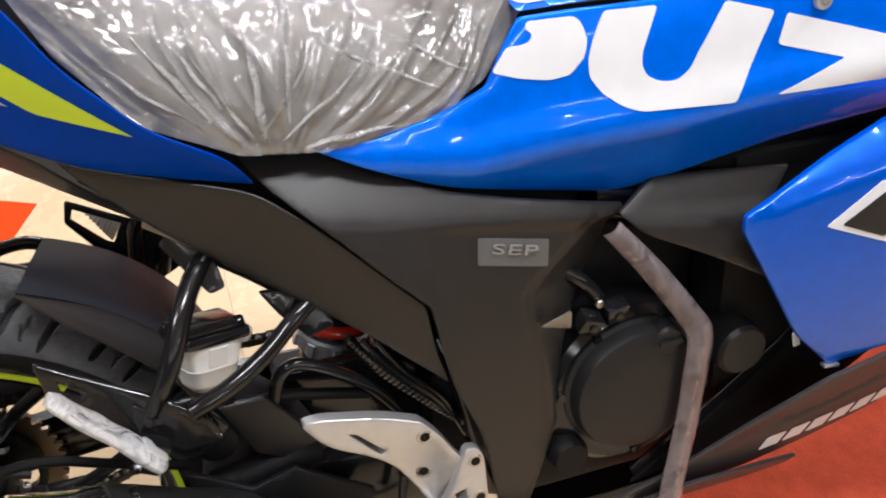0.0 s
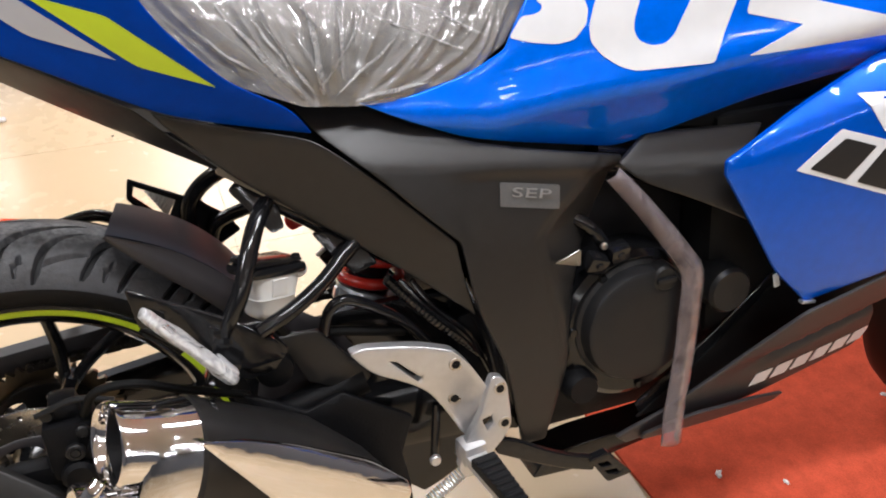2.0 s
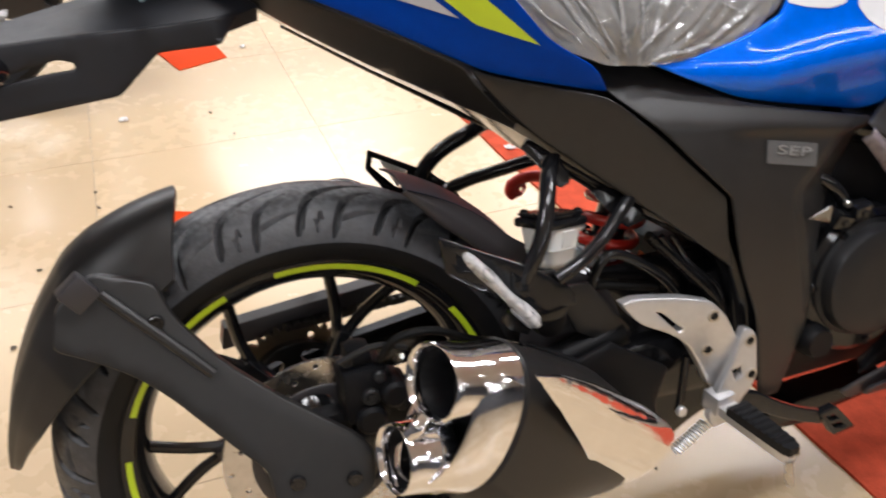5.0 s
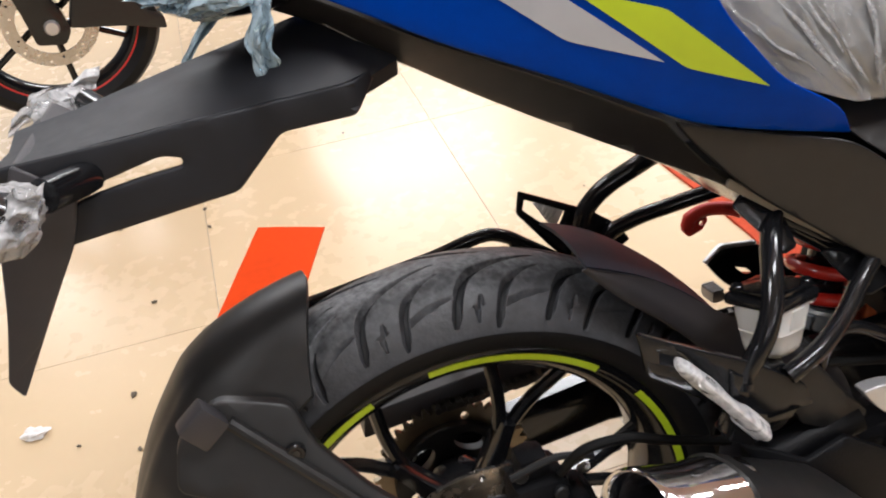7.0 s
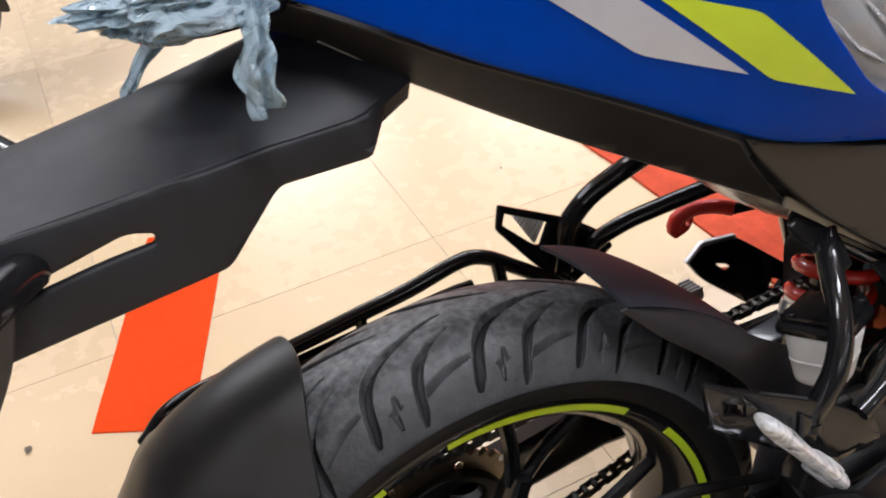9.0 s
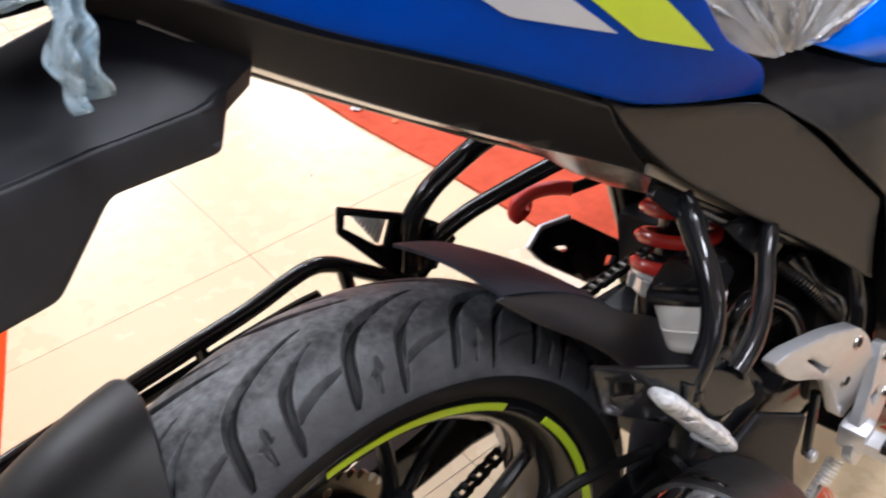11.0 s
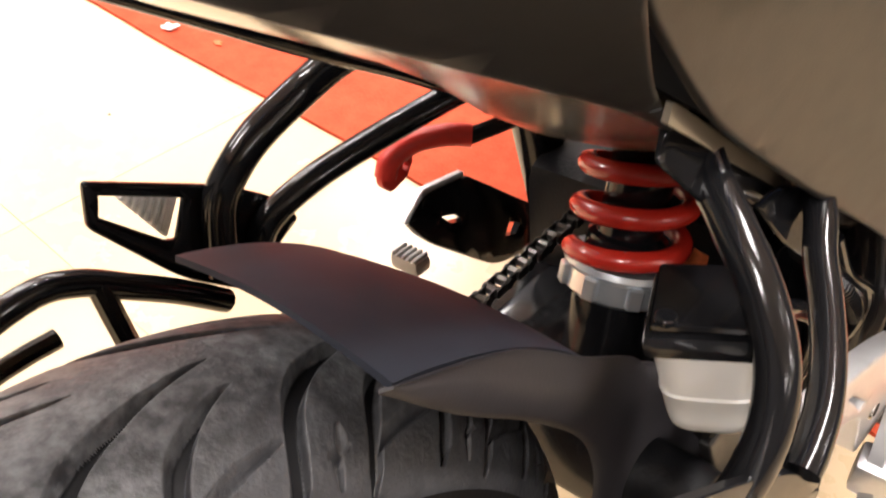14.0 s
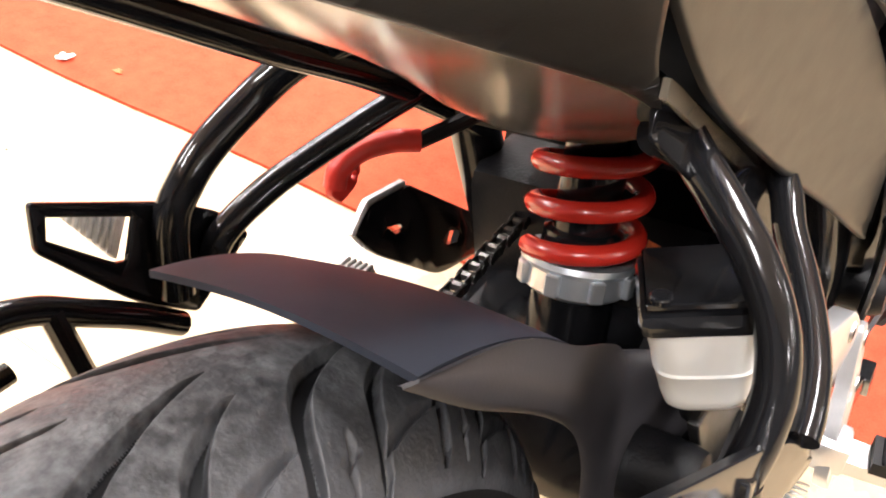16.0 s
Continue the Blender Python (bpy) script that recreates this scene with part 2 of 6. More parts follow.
def dust_with_flank_shade(m, colour, scale, low, high, strip):
    """Pale dusting in uneven patches and specks over a surface's own colour, thinned to paint in the flanks' shade."""
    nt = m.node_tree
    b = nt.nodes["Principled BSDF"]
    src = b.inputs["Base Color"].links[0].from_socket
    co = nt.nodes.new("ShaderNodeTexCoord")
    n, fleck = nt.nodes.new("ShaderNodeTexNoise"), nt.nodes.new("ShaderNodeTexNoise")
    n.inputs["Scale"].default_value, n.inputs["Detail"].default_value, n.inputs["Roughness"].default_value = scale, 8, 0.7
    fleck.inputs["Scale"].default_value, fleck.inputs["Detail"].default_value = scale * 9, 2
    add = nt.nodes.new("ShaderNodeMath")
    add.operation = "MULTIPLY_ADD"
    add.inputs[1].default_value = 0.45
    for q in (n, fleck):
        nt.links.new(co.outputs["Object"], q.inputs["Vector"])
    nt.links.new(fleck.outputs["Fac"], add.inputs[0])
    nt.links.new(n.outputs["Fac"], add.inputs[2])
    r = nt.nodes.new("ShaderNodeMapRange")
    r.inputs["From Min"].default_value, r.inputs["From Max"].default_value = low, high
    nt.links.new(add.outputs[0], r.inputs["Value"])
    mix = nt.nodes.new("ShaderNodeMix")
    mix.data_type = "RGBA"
    # most of it on the running strip; the fall-off paints the flanks' shade
    xyz, side, flank_shade, mul = nt.nodes.new("ShaderNodeSeparateXYZ"), nt.nodes.new("ShaderNodeMath"), nt.nodes.new("ShaderNodeMapRange"), nt.nodes.new("ShaderNodeMath")
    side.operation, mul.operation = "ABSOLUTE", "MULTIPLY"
    flank_shade.inputs["From Min"].default_value, flank_shade.inputs["From Max"].default_value = strip * 0.6, strip * 1.6
    flank_shade.inputs["To Min"].default_value, flank_shade.inputs["To Max"].default_value = 1.0, 0.15
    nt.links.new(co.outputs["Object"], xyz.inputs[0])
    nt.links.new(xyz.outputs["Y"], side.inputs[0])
    nt.links.new(side.outputs[0], flank_shade.inputs["Value"])
    nt.links.new(flank_shade.outputs["Result"], mul.inputs[0])
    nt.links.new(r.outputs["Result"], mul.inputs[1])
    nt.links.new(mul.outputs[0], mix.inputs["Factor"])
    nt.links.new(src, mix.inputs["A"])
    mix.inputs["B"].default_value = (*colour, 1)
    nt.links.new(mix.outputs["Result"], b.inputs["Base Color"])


dust_with_flank_shade(RUBBER, (0.27, 0.275, 0.285), 16, 0.62, 1.10, 0.035)


def tile_material():
    """Cream polished porcelain: each tile a little different, with scuffs and soft clouds."""
    m = material("cream_tile", (0.60, 0.458, 0.288), 0.27, 0, 0.015, 22, 0.02, 30, spec=0.45, vary=0.015)
    nt = m.node_tree
    b = nt.nodes["Principled BSDF"]
    src = b.inputs["Base Color"].links[0].from_socket
    info = nt.nodes.new("ShaderNodeObjectInfo")
    rng = nt.nodes.new("ShaderNodeMapRange")
    rng.inputs["To Min"].default_value, rng.inputs["To Max"].default_value = 0.95, 1.04
    nt.links.new(info.outputs["Random"], rng.inputs["Value"])
    mul = nt.nodes.new("ShaderNodeMix")
    mul.data_type, mul.blend_type = "RGBA", "MULTIPLY"
    mul.inputs["Factor"].default_value = 1
    nt.links.new(src, mul.inputs["A"])
    nt.links.new(rng.outputs["Result"], mul.inputs["B"])
    nt.links.new(mul.outputs["Result"], b.inputs["Base Color"])
    return m


TILE = tile_material()
GROUT = material("tile_grout", (0.30, 0.265, 0.225), 0.8, 0, 0.2, 200)

# ---- building helpers ----
from mathutils.geometry import delaunay_2d_cdt


def finish(bm, name, mat, smooth=True, angle=35):
    me = bpy.data.meshes.new(name)
    bmesh.ops.recalc_face_normals(bm, faces=bm.faces)
    bm.to_mesh(me)
    bm.free()
    me.materials.append(mat)
    if smooth:
        me.polygons.foreach_set("use_smooth", [True] * len(me.polygons))
        me.set_sharp_from_angle(angle=radians(angle))
    return me


def part(name, bm, mat, parent, label="", smooth=True, angle=35):
    ob = new(name, finish(bm, name, mat, smooth, angle))
    ob.parent = parent
    if label:
        ob["label"] = label
    return ob


def thing(name, bm, mat, label, category, group="", kind="", at=None, angle=35):
    ob = new(name, finish(bm, name, mat, True, angle))
    if at is not None:
        ob.matrix_world = at
    return tagged(ob, label, category, group, kind)


def spline(pts, n=8, closed=False):
    """Catmull-Rom through the points."""
    p = [Vector(q) for q in pts]
    out, k = [], len(p)
    for i in range(k if closed else k - 1):
        a = p[(i - 1) % k] if closed or i > 0 else p[0] * 2 - p[1]
        b, c = p[i], p[(i + 1) % k]
        d = p[(i + 2) % k] if closed or i + 2 < k else p[-1] * 2 - p[-2]
        for j in range(n):
            t = j / n
            out.append(0.5 * (2 * b + (c - a) * t + (2 * a - 5 * b + 4 * c - d) * t * t + (3 * b - a - 3 * c + d) * t ** 3))
    if not closed:
        out.append(p[-1])
    return out


def tube_into(bm, pts, r, sides=14, taper=None, flat=1.0, closed=False):
    """A round bar along a line of points; r may differ along it."""
    p = [Vector(q) for q in pts]
    rings, side = [], None
    for i, q in enumerate(p):
        d = (p[(i + 1) % len(p)] - p[i - 1]) if closed else p[min(i + 1, len(p) - 1)] - p[max(i - 1, 0)]
        d.normalize()
        if side is None:
            side = d.orthogonal().normalized()
        side = (side - d * side.dot(d)).normalized()
        up = d.cross(side)
        rr = r if taper is None else r * taper(i / max(1, len(p) - 1))
        rings.append([bm.verts.new(q + (side * math.cos(a) + up * math.sin(a) * flat) * rr) for a in (2 * math.pi * k / sides for k in range(sides))])
    for i in range(len(rings) if closed else len(rings) - 1):
        a, b = rings[i], rings[(i + 1) % len(rings)]
        for k in range(sides):
            bm.faces.new((a[k], a[(k + 1) % sides], b[(k + 1) % sides], b[k]))
    if not closed:
        bm.faces.new(rings[0][::-1])
        bm.faces.new(rings[-1])
    return bm


def tube(pts, r, sides=14, smooth=6, taper=None, flat=1.0):
    return tube_into(bmesh.new(), spline(pts, smooth) if smooth else pts, r, sides, taper, flat)


def lathe(profile, sides=64, closed=True, axis="Y", m=None):
    """Turn (radius, height) points round an axis."""
    bm = bmesh.new()
    rings = []
    for r, h in profile:
        ring = []
        for k in range(sides):
            a = 2 * math.pi * k / sides
            c, s = r * math.cos(a), r * math.sin(a)
            ring.append(bm.verts.new((c, h, s) if axis == "Y" else (c, s, h)))
        rings.append(ring)
    n = len(rings)
    for i in range(n if closed else n - 1):
        a, b = rings[i], rings[(i + 1) % n]
        for k in range(sides):
            bm.faces.new((a[k], a[(k + 1) % sides], b[(k + 1) % sides], b[k]))
    if not closed:
        bm.faces.new(rings[0])
        bm.faces.new(rings[-1][::-1])
    if m is not None:
        bm.transform(m)
    return bm


def inside(x, z, poly):
    c, j = False, len(poly) - 1
    for i in range(len(poly)):
        (xi, zi), (xj, zj) = poly[i], poly[j]
        if (zi > z) != (zj > z) and x < (xj - xi) * (z - zi) / (zj - zi) + xi:
            c = not c
        j = i
    return c


def edge_distance(x, z, poly):
    best = 9.0
    for i in range(len(poly)):
        (ax, az), (bx, bz) = poly[i - 1], poly[i]
        dx, dz = bx - ax, bz - az
        t = max(0, min(1, ((x - ax) * dx + (z - az) * dz) / (dx * dx + dz * dz + 1e-12)))
        best = min(best, math.hypot(x - ax - t * dx, z - az - t * dz))
    return best


def soften(poly, r, wide=0.03):
    """Cut a polygon's corners round; gentle bends are drawn out wide."""
    out = []
    for i in range(len(poly)):
        p, a, b = Vector(poly[i]), Vector(poly[i - 1]), Vector(poly[(i + 1) % len(poly)])
        u, v = a - p, b - p
        k = min(r if u.angle(-v) > 0.5 else max(r, wide), u.length * 0.48, v.length * 0.48)
        u, v = u.normalized() * k, v.normalized() * k
        for t in (0, 0.25, 0.5, 0.75, 1):
            q = (p + u) * (1 - t) ** 2 + p * 2 * t * (1 - t) + (p + v) * t * t
            out.append((q.x, q.y))
    return out


def skin(outline, height, thick=0.004, step=0.012, holes=(), lip=0.0018, corner=0.004, turn=None):
    """A moulded sheet: an outline in the side plane, laid on the surface y = height(x, z), with its edges rolled in and its thickness behind.
    turn maps (x, y, z) to its place."""
    outline = soften(outline, corner, 0.018 if thick > 0.002 else 0.006) if corner else list(outline)
    loops = [outline] + [list(h) for h in holes]
    pts, edges, rims = [], [], []
    for loop in loops:
        dense = []
        for i in range(len(loop)):
            a, b = loop[i], loop[(i + 1) % len(loop)]
            n = max(1, int(math.hypot(b[0] - a[0], b[1] - a[1]) / step))
            dense += [(a[0] + (b[0] - a[0]) * k / n, a[1] + (b[1] - a[1]) * k / n) for k in range(n)]
        base = len(pts)
        dense = [p for i, p in enumerate(dense) if math.hypot(p[0] - dense[i - 1][0], p[1] - dense[i - 1][1]) > 1e-5]
        pts += dense
        rims.append(dense)
        edges += [(base + i, base + (i + 1) % len(dense)) for i in range(len(dense))]
    rim = len(pts)
    lip = min(lip, thick * 0.6)
    # two rows inside each edge carry its rolled lip
    sunk = {i: 0.75 * lip for i in range(rim)}
    for which, dense in enumerate(rims if lip else []):
        n = len(dense)
        area = sum(dense[i - 1][0] * dense[i][1] - dense[i][0] * dense[i - 1][1] for i in range(n))
        side = (1 if area > 0 else -1) * (-1 if which else 1)
        for off, deep in ((0.4, 0.22), (1.0, 0.0)):
            for i in range(n):
                tx, tz = dense[(i + 1) % n][0] - dense[i - 1][0], dense[(i + 1) % n][1] - dense[i - 1][1]
                k = math.hypot(tx, tz) + 1e-9
                q = (dense[i][0] - tz / k * lip * off * side, dense[i][1] + tx / k * lip * off * side)
                if min(edge_distance(q[0], q[1], l) for l in rims) > lip * off * 0.85:
                    sunk[len(pts)] = deep * lip
                    pts.append(q)
    xs, zs = [p[0] for p in outline], [p[1] for p in outline]
    row, z = 0, min(zs)
    while z < max(zs):
        x = min(xs) + (row % 2) * step / 2
        while x < max(xs):
            if inside(x, z, outline) and not any(inside(x, z, h) for h in loops[1:]) and min(edge_distance(x, z, l) for l in loops) > step * 0.4 + lip:
                pts.append((x, z))
            x += step
        row, z = row + 1, z + step * 0.87
    v, _, f, origin, _, _ = delaunay_2d_cdt([Vector(p) for p in pts], edges, [], 0, 1e-7)
    bm = bmesh.new()
    front = [bm.verts.new((p.x, height(p.x, p.y) + max([sunk.get(k, 0) for k in o] or [0]), p.y)) for p, o in zip(v, origin)]
    back = [bm.verts.new((p.x, height(p.x, p.y) + thick, p.y)) for p in v]
    for tri in f:
        cx, cz = sum(v[i].x for i in tri) / 3, sum(v[i].y for i in tri) / 3
        if inside(cx, cz, outline) and not any(inside(cx, cz, h) for h in loops[1:]):
            bm.faces.new([front[i] for i in tri])
            bm.faces.new([back[i] for i in reversed(tri)])
    bm.edges.ensure_lookup_table()
    fs = set(front)
    open_edges = [e for e in bm.edges if len(e.link_faces) == 1 and e.verts[0] in fs]
    twin = dict(zip(front, back))
    for e in open_edges:
        a, b = e.verts
        bm.faces.new((a, b, twin[b], twin[a]))
    loose = [q for q in bm.verts if not q.link_faces]
    bmesh.ops.delete(bm, geom=loose, context="VERTS")
    if turn:
        for q in bm.verts:
            q.co = turn(q.co)
    return bm


def field(*pts):
    """The smooth quadratic surface y(x, z) that fits control points (x, z, y) best."""
    a = np.array(pts, float)
    x, z = a[:, 0] - 0.4, a[:, 1] - 0.6
    m = np.stack([x * 0 + 1, x, z, x * x, x * z, z * z], 1)
    k = np.linalg.solve(m.T @ m + np.diag([0, 0, 0, 3e-4, 3e-4, 3e-4]), m.T @ a[:, 2])
    return lambda px, pz: float(k[0] + k[1] * (px - 0.4) + k[2] * (pz - 0.6) + k[3] * (px - 0.4) ** 2 + k[4] * (px - 0.4) * (pz - 0.6) + k[5] * (pz - 0.6) ** 2)


def block(x0, x1, y0, y1, z0, z1, bevel=0.004, m=None, segments=2):
    bm = bmesh.new()
    bmesh.ops.create_cube(bm, size=1)
    bm.transform(Matrix.Translation(((x0 + x1) / 2, (y0 + y1) / 2, (z0 + z1) / 2)) @ Matrix.Diagonal((x1 - x0, y1 - y0, z1 - z0, 1)))
    if bevel:
        bmesh.ops.bevel(bm, geom=bm.edges[:], offset=bevel, segments=segments, profile=0.6, affect="EDGES")
    if m is not None:
        bm.transform(m)
    return bm


def sections_into(bm, rings, caps=True):
    vs = [[bm.verts.new(p) for p in ring] for ring in rings]
    n = len(vs[0])
    for a, b in zip(vs, vs[1:]):
        for k in range(n):
            bm.faces.new((a[k], a[(k + 1) % n], b[(k + 1) % n], b[k]))
    if caps:
        bm.faces.new(vs[0][::-1])
        bm.faces.new(vs[-1])
    return bm


def bolt(p, r=0.008, h=0.006, axis=(0, -1, 0), socket=True):
    """A round-headed socket bolt."""
    prof = [(0.0005, h), (r * 0.45, h), (r * 0.5, h * 0.45), (r * 0.55, h), (r * 0.85, h * 0.98), (r, h * 0.75), (r * 1.02, 0), (r * 0.5, -0.004)] if socket else [(0.0005, h), (r * 0.8, h), (r, h * 0.7), (r, 0), (r * 0.4, -0.004)]
    bm = lathe(prof, 18, closed=False, axis="Z")
    bm.transform(Matrix.Translation(p) @ Vector((0, 0, 1)).rotation_difference(Vector(axis)).to_matrix().to_4x4())
    return bm


def join(*bms):
    out = bmesh.new()
    for b in bms:
        me = bpy.data.meshes.new("joined")
        b.to_mesh(me)
        b.free()
        out.from_mesh(me)
        bpy.data.meshes.remove(me)
    return out

# ---- setting ----
X0, X1, Y0, Y1 = -3.86, 5.14, -9.93, 7.47
TILED = -3.33
TILE_SIZE, JOINT_X, JOINT_Y = 0.6, -0.276, 0.815

floor = tagged(new("floor", finish(block(X0, X1, TILED, Y1, -0.16, -0.0010, 0), "floor", GROUT, False)),
               "polished cream tile floor with thin grey joints", "floor", kind="structure")


tagged(new("floor", finish(block(X0, X1, Y0, TILED, -0.16, 0.0, 0), "floor", TILE, False)), "polished cream floor further back in the showroom", "floor", kind="structure")


def wall(name, x0, x1, y0, y1):
    return tagged(new(name, finish(block(x0, x1, y0, y1, -0.16, CEILING, 0), name, WALL, False)), "plain dark grey painted showroom wall", "wall", kind="structure")


wall("wall_south", X0 - 0.2, X1 + 0.2, Y0 - 0.2, Y0)
wall("wall_north", X0 - 0.2, X1 + 0.2, Y1, Y1 + 0.2)
wall("wall_west", X0 - 0.2, X0, Y0, Y1)
wall("wall_east", X1, X1 + 0.2, Y0, Y1)
tagged(new("ceiling", finish(block(X0 - 0.2, X1 + 0.2, Y0 - 0.2, Y1 + 0.2, CEILING, CEILING + 0.2, 0), "ceiling", CEIL, False)),
       "plain white painted showroom ceiling", "ceiling", kind="structure")


def sheet(outline, z0, z1, wobble=0.0, step=0.05):
    """A flat piece lying on the floor, its edge a little uneven."""
    dense = []
    for i in range(len(outline)):
        a, b = outline[i], outline[(i + 1) % len(outline)]
        n = max(1, int(math.hypot(b[0] - a[0], b[1] - a[1]) / step))
        dense += [(a[0] + (b[0] - a[0]) * k / n, a[1] + (b[1] - a[1]) * k / n) for k in range(n)]
    bm = bmesh.new()
    ring = []
    for x, y in dense:
        w = wobble * noise.noise((x * 4.3, y * 4.3, 2.0)) + 0.4 * wobble * noise.noise((x * 19, y * 19, 7.0))
        ring.append((x + w, y + w))
    low, top = [bm.verts.new((x, y, z0)) for x, y in ring], [bm.verts.new((x, y, z1)) for x, y in ring]
    n = len(ring)
    for i in range(n):
        bm.faces.new((low[i], low[(i + 1) % n], top[(i + 1) % n], top[i]))
    bm.faces.new(top)
    bm.faces.new(low[::-1])
    rim = [e for e in bm.edges if e.verts[0].co.z > z1 - 1e-6 and e.verts[1].co.z > z1 - 1e-6]
    bmesh.ops.bevel(bm, geom=rim, offset=(z1 - z0) * 0.45, segments=2, profile=0.5, affect="EDGES")
    return bm


thing("carpet", sheet([(0.837, -0.45), (3.4, -0.65), (3.4, 5.2), (0.466, 5.2)], 0.0002, 0.006, 0.006), CARPET,
      "worn brick-red carpet runner lying on the tiles", "carpet")
thing("floor_strip", sheet([(-0.167, 1.107), (-0.025, 1.044), (-0.207, 0.586), (-0.349, 0.656)], 0.0002, 0.003, 0.002), ORANGE_MAT,
      "bright orange strip of matting on the tiles", "floor mat")
thing("floor_patch", sheet([(-0.060, 2.19), (0.137, 2.205), (0.168, 2.029), (0.008, 1.966)], 0.0002, 0.004, 0.002), ORANGE_MAT,
      "small square of red matting under a stand foot", "floor mat")

# ---- the motorcycle ----
# Built in its own axes: x ahead, y to its left, z up, rear axle at (0, 0, 0.3); it leans on its left as on a side stand.
bike = new("motorcycle")
bike.matrix_world = pose(0, 0, AXLE, LEAN) @ pose(0, 0, -0.3)
tagged(bike, "blue sport motorcycle with black plastics, its seat wrapped in film", "motorcycle")
HUB = Matrix.Translation((0, 0, 0.3))


# rear wheel
def crown(y):
    """Tyre radius across its width."""
    return 0.225 + 0.075 * (1 - min(1, abs(y) / 0.072) ** 2.2) ** 0.5


def groove_depth(theta, y):
    """Depth of the tread grooves, as arrays of degrees and metres."""
    period = 360 / 19
    depth = np.zeros_like(theta)
    for sign, shift in ((-1, 0.0), (1, period / 2)):
        s = y * sign
        curve = lambda xs, zs: np.polyval(np.polyfit(xs, zs, 3), np.clip(s, xs[0], xs[-1]))
        long_line = curve([0.004, 0.009, 0.012, 0.019, 0.033, 0.060, 0.072], [-19, -14.5, -12.2, -8.0, -4.4, 0, 1.5])
        short_line = curve([0.020, 0.025, 0.035, 0.053, 0.066], [-9.5, -7.2, -3.3, -0.8, 0.6]) - 9.0
        sipe_line = np.interp(s, [0.048, 0.054, 0.056, 0.064], [-5.9, -5.6, -4.8, -4.6])
        branch = np.interp(s, [0.0455, 0.0475, 0.050, 0.053, 0.0575], [-19.6, -17.2, -14.9, -12.4, -9.4])
        for line, lo, hi, half, deep, taper in ((long_line, 0.005, 0.064, 0.0037, 0.0085, 0.016), (short_line, 0.021, 0.066, 0.0032, 0.0075, 0.016),
                                                (sipe_line, 0.048, 0.063, 0.0019, 0.006, 0.004), (branch, 0.0453, 0.0580, 0.0017, 0.006, 0.003)):
            off = (theta - 69.6 - shift - line + period / 2) % period - period / 2
            slope = np.gradient(line, axis=1) / np.gradient(s, axis=1) * np.pi / 180 * 0.29
            d = np.abs(off) * np.pi / 180 * 0.29 / np.sqrt(1 + slope ** 2)
            width = half * np.clip((s - lo) / taper + 0.2 * (taper < 0.01), 0, 1) * np.clip((hi - s) / 0.006 + 0.25, 0, 1)
            cut = deep * np.clip((width - d) / 0.0022 + 0.5, 0, 1) * (s > lo) * (s < hi)
            depth = np.maximum(depth, cut)
    return depth


def tyre_mesh():
    # fine over the tread, coarse on the walls
    ys = np.concatenate([np.linspace(-0.0685, -0.026, 100, endpoint=False), np.linspace(-0.026, 0.026, 150, endpoint=False), np.linspace(0.026, 0.0685, 60)])
    # finest where the tread is seen nearest
    th = np.concatenate([np.arange(0, 35, 0.25), np.arange(35, 130, 0.12), np.arange(130, 200, 0.25), np.arange(200, 360, 0.6)])
    around = len(th)
    T, Y = np.meshgrid(th, ys, indexing="ij")
    crown_row = np.vectorize(crown)(ys)
    R = crown_row[None, :] - groove_depth(T, Y)
    side = [(-0.0712, 0.252), (-0.0700, 0.244), (-0.0650, 0.237), (-0.0640, 0.2335), (-0.0575, 0.228), (-0.0520, 0.2245)]
    rows_y = np.concatenate([[p[0] for p in side[::-1]], ys, [-p[0] for p in side]])
    left = np.tile([p[1] for p in side[::-1]], (around, 1))
    RR = np.concatenate([left, R, left[:, ::-1]], 1)
    YY = np.tile(rows_y, (around, 1))
    a = np.radians(th)[:, None]
    co = np.stack([RR * np.cos(a), YY, RR * np.sin(a) + 0.3], -1).reshape(-1, 3)
    n = RR.shape[1]
    i, j = np.meshgrid(np.arange(around), np.arange(n - 1), indexing="ij")
    k = (i + 1) % around
    quads = np.stack([i * n + j, i * n + j + 1, k * n + j + 1, k * n + j], -1).reshape(-1, 4)
    me = bpy.data.meshes.new("tyre")
    me.from_pydata(co.tolist(), [], quads.tolist())
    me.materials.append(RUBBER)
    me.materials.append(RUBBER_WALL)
    # groove floors take the darker rubber, so their shade is in the colour
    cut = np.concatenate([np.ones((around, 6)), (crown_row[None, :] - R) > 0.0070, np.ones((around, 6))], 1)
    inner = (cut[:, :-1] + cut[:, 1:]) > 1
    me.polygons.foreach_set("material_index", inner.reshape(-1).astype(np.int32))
    me.polygons.foreach_set("use_smooth", [True] * len(me.polygons))
    me.set_sharp_from_angle(angle=radians(65))
    return me


def rim_mesh():
    prof = [(0.2295, -0.057), (0.2305, -0.0522), (0.222, -0.05), (0.212, -0.0487), (0.207, -0.0435), (0.202, -0.0348), (0.198, 0), (0.202, 0.0348), (0.207, 0.0435),
            (0.222, 0.05), (0.2305, 0.0522), (0.2295, 0.057), (0.226, 0.0579), (0.2165, 0.0557), (0.2110, 0.0509), (0.2060, 0.0465), (0.196, 0.0313), (0.192, 0),
            (0.196, -0.0313), (0.2060, -0.0465), (0.2110, -0.0509), (0.2165, -0.0557), (0.226, -0.0579)]
    bm = lathe(prof, 144, m=HUB)
    # hub
    hub = lathe([(0.018, -0.065), (0.036, -0.063), (0.040, -0.05), (0.038, -0.02), (0.040, 0.00), (0.042, 0.03), (0.036, 0.055), (0.03, 0.06), (0.018, 0.06)], 48, m=HUB)
    return join(bm, hub)


